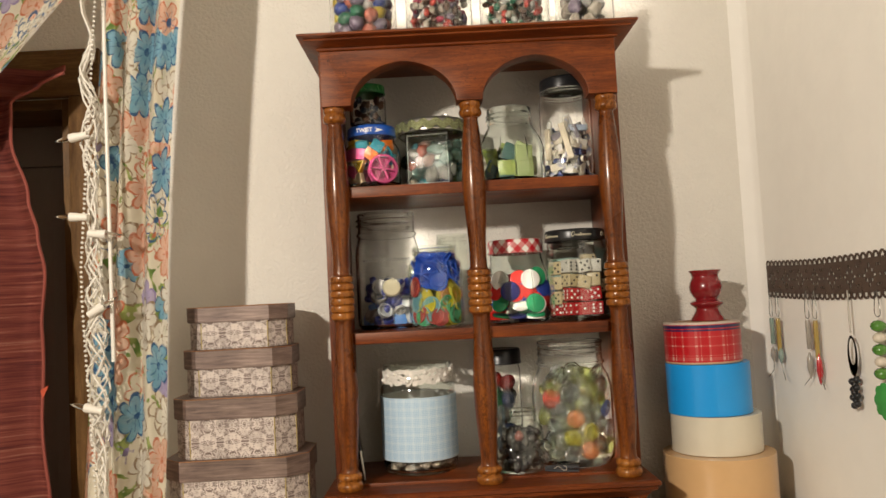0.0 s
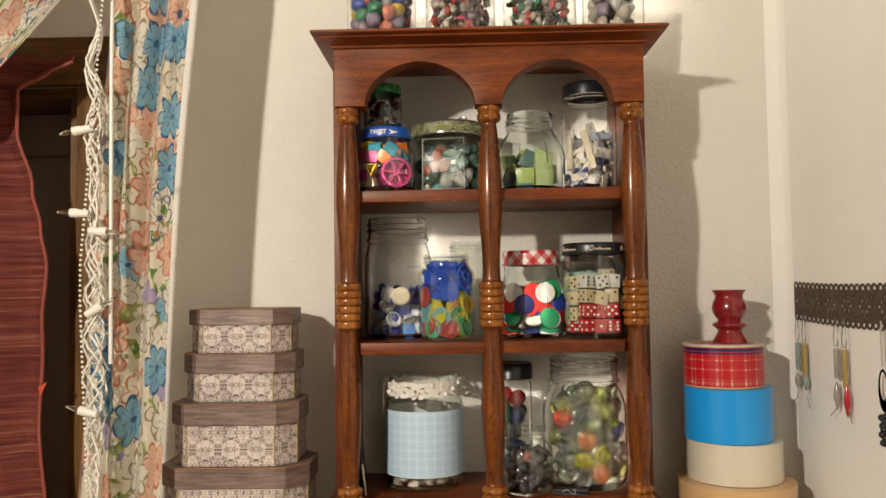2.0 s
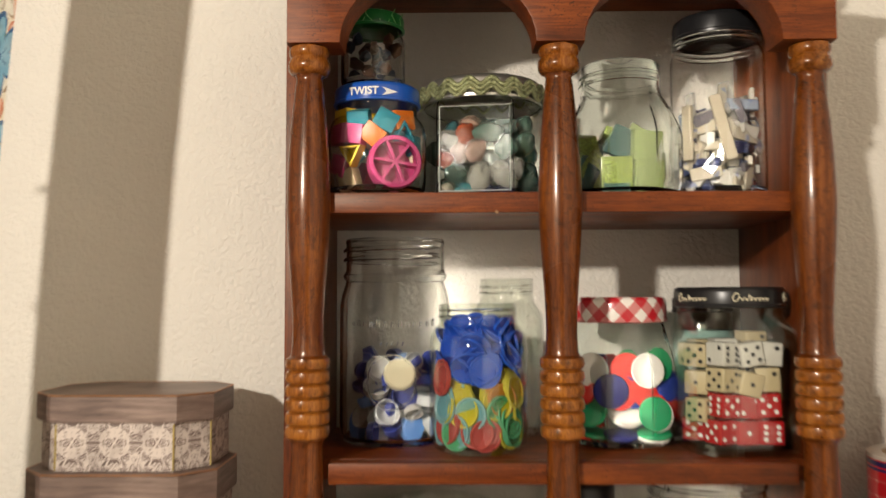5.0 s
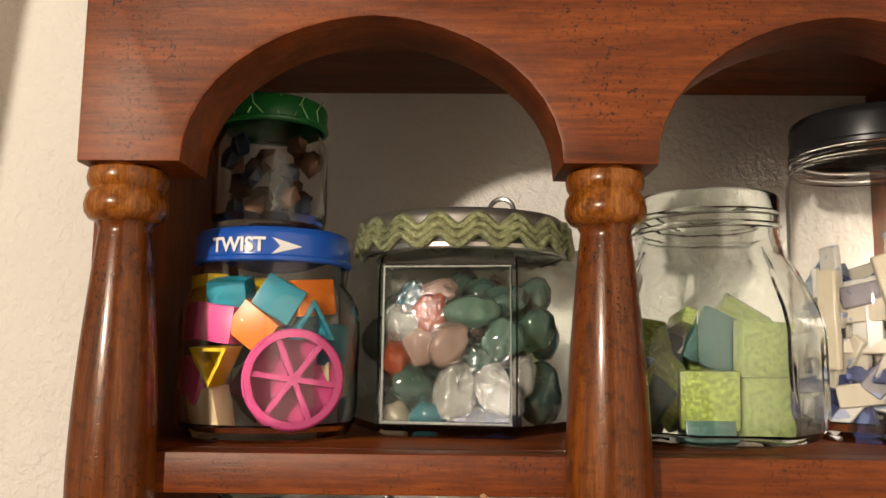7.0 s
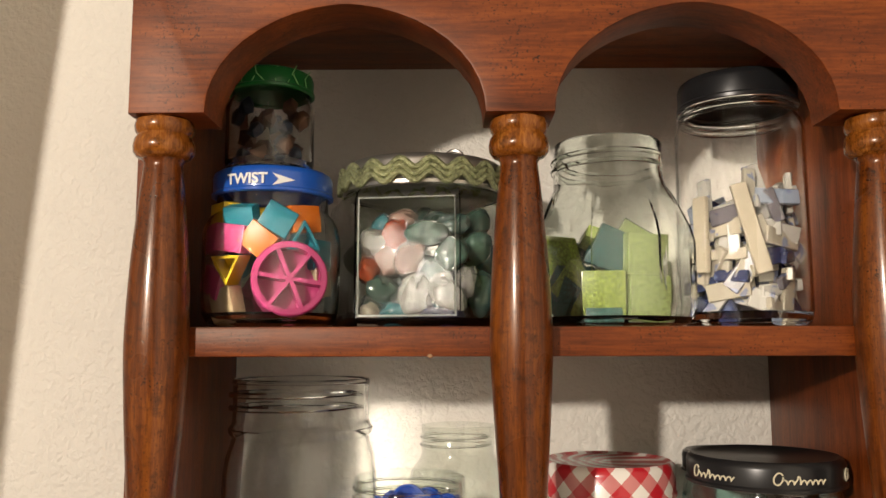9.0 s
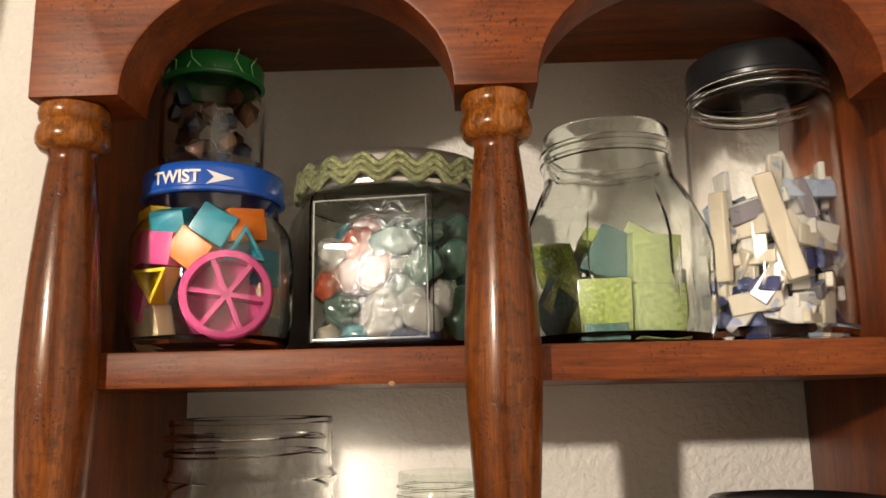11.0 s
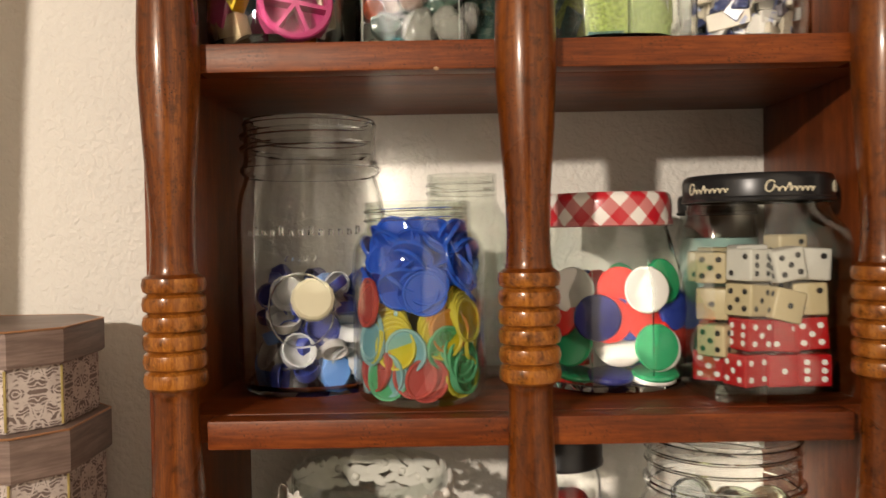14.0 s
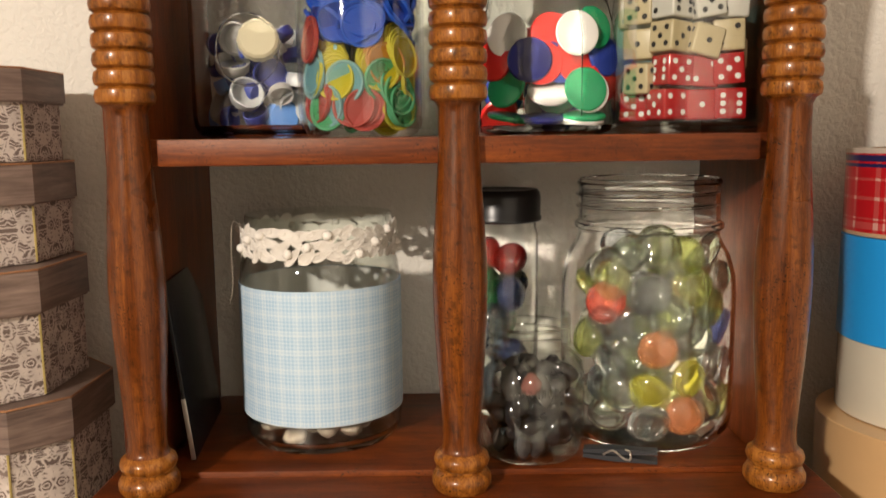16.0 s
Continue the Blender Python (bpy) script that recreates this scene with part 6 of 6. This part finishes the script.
def floral():
    """Printed cotton: outlined five-petalled flowers, leaves and small buds on cream."""
    n = Nodes("floral_cotton")
    c = n.add("ShaderNodeTexCoord")
    uv = c.outputs["UV"]

    def flowers(scale, shift, petals, palette, edge, size):
        mp = n.add("ShaderNodeMapping")
        mp.inputs["Location"].default_value = shift
        n.link(uv, mp.inputs["Vector"])
        wob = n.add("ShaderNodeTexNoise")
        n.put(wob, Vector=mp.outputs[0], Scale=scale * 2.2, Detail=1.0)
        ad = n.add("ShaderNodeVectorMath", operation="MULTIPLY_ADD")
        n.link(wob.outputs["Color"], ad.inputs[0])
        ad.inputs[1].default_value = (0.26 / scale,) * 3
        n.link(mp.outputs[0], ad.inputs[2])
        v = n.add("ShaderNodeTexVoronoi", voronoi_dimensions="2D")
        n.put(v, Vector=ad.outputs[0], Scale=scale, Randomness=0.72)
        sc = n.add("ShaderNodeVectorMath", operation="SCALE")
        n.link(ad.outputs[0], sc.inputs[0])
        sc.inputs["Scale"].default_value = 1.0
        d = n.add("ShaderNodeVectorMath", operation="SUBTRACT")
        n.link(sc.outputs[0], d.inputs[0]), n.link(v.outputs["Position"], d.inputs[1])
        sp = n.add("ShaderNodeSeparateXYZ")
        n.link(d.outputs[0], sp.inputs[0])
        rad = n.math("MULTIPLY", n.math("SQRT", n.math("ADD", n.math("MULTIPLY", sp.outputs[0], sp.outputs[0]), n.math("MULTIPLY", sp.outputs[1], sp.outputs[1]))), scale)
        cs = n.add("ShaderNodeSeparateColor")
        n.link(v.outputs["Color"], cs.inputs[0])
        ang = n.math("ADD", n.math("ARCTAN2", sp.outputs[1], sp.outputs[0]), n.math("MULTIPLY", cs.outputs[1], 6.0))
        wave = n.math("ABSOLUTE", n.math("COSINE", n.math("MULTIPLY", ang, petals / 2)))
        lim = n.math("MULTIPLY_ADD", n.math("POWER", wave, 0.6), size * 0.5, size * 0.5)
        gap = n.math("SUBTRACT", lim, rad)
        inside = n.math("GREATER_THAN", gap, 0.0)
        line = n.math("MULTIPLY", n.math("LESS_THAN", n.math("ABSOLUTE", gap), 0.034), 1.0)
        eye = n.math("LESS_THAN", rad, 0.075)
        vein = n.math("MULTIPLY", n.math("GREATER_THAN", wave, 0.97), n.math("MULTIPLY", n.math("LESS_THAN", rad, size * 0.55), n.math("GREATER_THAN", rad, 0.08)))
        fill = n.ramp(cs.outputs[0], *palette, constant=True)
        ink = n.ramp(cs.outputs[0], *edge, constant=True)
        inside = n.math("MULTIPLY", inside, n.math("GREATER_THAN", cs.outputs[2], 0.18))
        line = n.math("MULTIPLY", line, n.math("GREATER_THAN", cs.outputs[2], 0.10))
        return inside, n.math("MAXIMUM", line, n.math("MAXIMUM", eye, n.math("MULTIPLY", vein, 0.7))), fill, ink

    cream = n.ramp(n.noise(n.coords(), 20, 3), (0.3, (0.74, 0.68, 0.54)), (0.7, (0.81, 0.76, 0.63)))
    leaf = n.noise(uv, 40, 2, 0.5, 1.2)
    col = n.mix(n.ramp(leaf, (0.575, (0, 0, 0)), (0.59, (1, 1, 1))), cream, n.ramp(n.noise(uv, 60, 2), (0.4, (0.16, 0.27, 0.06)), (0.6, (0.42, 0.47, 0.16))))
    blues, peach, white, lilac = (0.25, 0.49, 0.62), (0.80, 0.53, 0.39), (0.82, 0.78, 0.68), (0.50, 0.43, 0.62)
    navy, brick, olive, plum = (0.04, 0.12, 0.27), (0.60, 0.20, 0.10), (0.34, 0.24, 0.14), (0.32, 0.25, 0.46)
    for args in ((27, (0.3, 0.1, 0), 5, ((0, peach), (0.36, white), (0.70, blues), (0.88, lilac)), ((0, brick), (0.36, olive), (0.70, navy), (0.88, plum)), 0.52), (20, (0, 0, 0), 7, ((0, blues), (0.42, peach), (0.72, white)), ((0, navy), (0.42, brick), (0.72, olive)), 0.46)):
        inside, line, fill, ink = flowers(*args)
        shade = n.ramp(n.noise(uv, 45, 3), (0.3, (0.82, 0.82, 0.82)), (0.7, (1, 1, 1)))
        wash = n.ramp(n.noise(uv, 70, 3), (0.3, (0.75,) * 3), (0.6, (1.0,) * 3))
        col = n.mix(n.math("MULTIPLY", inside, wash), col, n.mix(1.0, fill, shade, "MULTIPLY"))
        broken = n.ramp(n.noise(uv, 130, 2), (0.34, (0.30,) * 3), (0.50, (0.95,) * 3))
        col = n.mix(n.math("MULTIPLY", line, broken), col, ink)
    n.bump(n.noise(n.coords(), 1500, 2), 0.1, 0.0003)
    m = n.done(col, 0.85)
    n.b.inputs["Sheen Weight"].default_value = 0.15
    return m


def ribbed_red():
    """Woven red cloth with uneven cross ribs."""
    n = Nodes("red_ribbed_cloth")
    c = n.add("ShaderNodeTexCoord")
    mp = n.add("ShaderNodeMapping")
    mp.inputs["Scale"].default_value = (6, 240, 1)
    n.link(c.outputs["UV"], mp.inputs["Vector"])
    rib = n.noise(mp.outputs[0], 1.0, 5, 0.7)
    col = n.ramp(rib, (0.32, (0.10, 0.018, 0.016)), (0.46, (0.22, 0.045, 0.034)), (0.58, (0.32, 0.085, 0.055)), (0.72, (0.50, 0.24, 0.17)))
    n.bump(rib, 0.4, 0.0012)
    return n.done(col, 0.8)


def sheet(f, nu, nv, material, name, thick=0.0012, parent=None, label="", uvs=(1, 1)):
    """A cloth from f(u, v) -> (x, y, z), with UV in metres along the cloth."""
    bm = bmesh.new()
    lay = bm.loops.layers.uv.new("UVMap")
    g = [[bm.verts.new(f(i / nu, j / nv)) for i in range(nu + 1)] for j in range(nv + 1)]
    for j in range(nv):
        for i in range(nu):
            face = bm.faces.new((g[j][i], g[j][i + 1], g[j + 1][i + 1], g[j + 1][i]))
            for lp, (a, b) in zip(face.loops, ((i, j), (i + 1, j), (i + 1, j + 1), (i, j + 1))):
                lp[lay].uv = (a / nu * uvs[0], b / nv * uvs[1])
    bmesh.ops.solidify(bm, geom=bm.faces[:], thickness=thick)
    return part(name, bm, material, parent, label)


FLORAL, REDCLOTH = floral(), ribbed_red()
drape = thing("floral_curtain", 0, 0, 0, "floral printed cotton curtain with swag, hanging in folds", "curtain")


def drape_at(u, v):
    z = 1.02 + 1.13 * v
    lean = 0.079 * (1 - v)
    gather = 1 - 0.06 * math.sin(3 * v)
    fold = math.sin(u * 21 + 0.7 * math.sin(v * 4)) * 0.5 + 0.4 * math.sin(u * 9.5 + 1.2 + v)
    fold *= 1 - 0.75 * max(0.0, (u - 0.80) / 0.20)
    return (-0.459 - lean + 0.003 * math.sin(v * 9) + u * 0.114 * gather + 0.005 * math.cos(u * 21) * (1 - u), -0.018 + 0.014 * fold, z)


sheet(drape_at, 90, 60, FLORAL, "hanging_panel", parent=drape, uvs=(0.17, 0.87))


def swag_at(u, v):
    x = -1.15 + 0.66 * u
    low = 1.590 + 0.10 * u ** 2 + 0.20 * max(0.0, (u - 0.55) / 0.45) ** 1.5
    z = low + (2.14 - low) * v
    return (x, 0.022 + 0.016 * math.sin(v * 22 + u * 6) * (1 - 0.3 * v) + 0.02 * math.sin(u * 5), z)


sheet(swag_at, 60, 50, FLORAL, "swag", parent=drape, label="draped floral swag", uvs=(0.6, 0.5))
ROD = paint("white_enamel_rod", (0.74, 0.71, 0.64), 0.35, 0.05)
curtain_rod = solo("curtain_rod", tube([(-1.3, 0.045, 2.10), (-0.36, 0.045, 2.10)], 0.012, 16), ROD, (0, 0, 0), "white enamelled curtain rod above the window", "curtain rod")
red = thing("red_curtain", 0, 0, 0, "red ribbed woven curtain gathered at the side", "curtain")
EDGE = [(1.00, -0.610), (1.16, -0.607), (1.29, -0.616), (1.40, -0.614), (1.485, -0.603), (1.535, -0.612), (1.590, -0.627), (1.670, -0.650), (1.725, -0.646), (1.750, -0.600), (1.765, -0.566)]


def edge_at(z):
    for (a, xa), (b, xb) in zip(EDGE, EDGE[1:]):
        if z <= b:
            t = (z - a) / (b - a)
            return xa + (xb - xa) * t * t * (3 - 2 * t)
    return EDGE[-1][1]


def red_at(u, v):
    z = 1.0 + 0.775 * v
    x1 = edge_at(z)
    x = -1.10 + (x1 + 1.10) * u
    return (x, 0.098 + 0.012 * math.sin(u * 34 + 1.5 * v) * (0.35 + 0.65 * u) - 0.012 * u + 0.006 * math.sin(v * 17) * u, z)


sheet(red_at, 110, 110, REDCLOTH, "cloth", 0.0016, red, uvs=(0.45, 0.6))
part("hem", tube([(edge_at(1.0 + 0.775 * v) - 0.001, red_at(1, v)[1] - 0.001, 1.0 + 0.775 * v) for v in np.linspace(0.01, 0.985, 120)], 0.0024, 6), REDCLOTH, red, "rolled red hem")
part("torn_tag", prism([(0, 0), (0.012, 0.007), (0.003, -0.012)], 0, 0.001), paint("orange_red_thread", (0.45, 0.07, 0.03), 0.8), red, "small orange-red tag").location = Vector((-0.6165, 0.080, 1.318)) * U
solo("curtain_wand", tube([(-0.4585, -0.054, 2.08), (-0.4600, -0.054, 1.70), (-0.4590, -0.054, 1.36)], 0.0024, 10), ROD, (0, 0, 0), "slim white wand hanging beside the curtain", "wand")
CORD = paint("white_vinyl_cord", (0.72, 0.68, 0.60), 0.5, 0.08)
lights = thing("string_lights", 0, 0, 0, "bunched white string lights hanging unlit by the curtain", "string lights")
rnd = random.Random(4)
for k in range(9):
    ph = k * 0.9
    zs = np.linspace(1.02, 1.84, 60)
    pts = []
    for z in zs:
        s = (1.84 - z) / 0.82
        w = 0.0046 + 0.0072 * abs(math.sin(s * 7.3 + 0.6)) * min(1, 4 * s)
        pts.append((-0.4800 + 0.008 * s * s + w * math.sin(z * (58 + 3 * k) + ph), -0.056 + 0.8 * w * math.cos(z * (47 + 4 * k) + ph * 2), z))
    part("cord", tube(pts, 0.0013, 6), CORD, lights, "white vinyl cord")
bead_bm = bmesh.new()
for z in np.arange(1.04, 1.92, 0.0060):
    b = pebble(1, (0.0019,) * 3, 0.0, 1)
    s = (1.92 - z) / 0.88
    bmesh.ops.translate(b, verts=b.verts, vec=(-0.455 - 0.034 * min(1, s * 2.0) + 0.040 * max(0, s - 0.55), -0.070, z))
    me = bpy.data.meshes.new("bead")
    b.to_mesh(me)
    bead_bm.from_mesh(me)
part("bead_chain", bead_bm, ROD, lights, "fine white bead chain")
LENS = glass("bulb_glass", (0.95, 0.93, 0.88))
for x, z, a in ((-0.490, 1.640, 100), (-0.492, 1.540, 86), (-0.468, 1.518, -95), (-0.480, 1.305, 75), (-0.476, 1.160, 95), (-0.472, 1.425, -60)):
    sock = part("socket", lathe([(0, -0.012), (0.0042, -0.012), (0.0048, 0.0), (0.0055, 0.002), (0.0055, 0.010), (0, 0.010)], 16), CORD, lights, "white plastic lamp socket")
    sock.matrix_local = pose(x * U, -0.068 * U, z * U, 0, -a, 0)
    part("bulb", lathe([(0.0, 0.010), (0.0030, 0.010), (0.0032, 0.017), (0.0018, 0.024), (0, 0.030)], 12), LENS, sock, "tiny clear bulb")
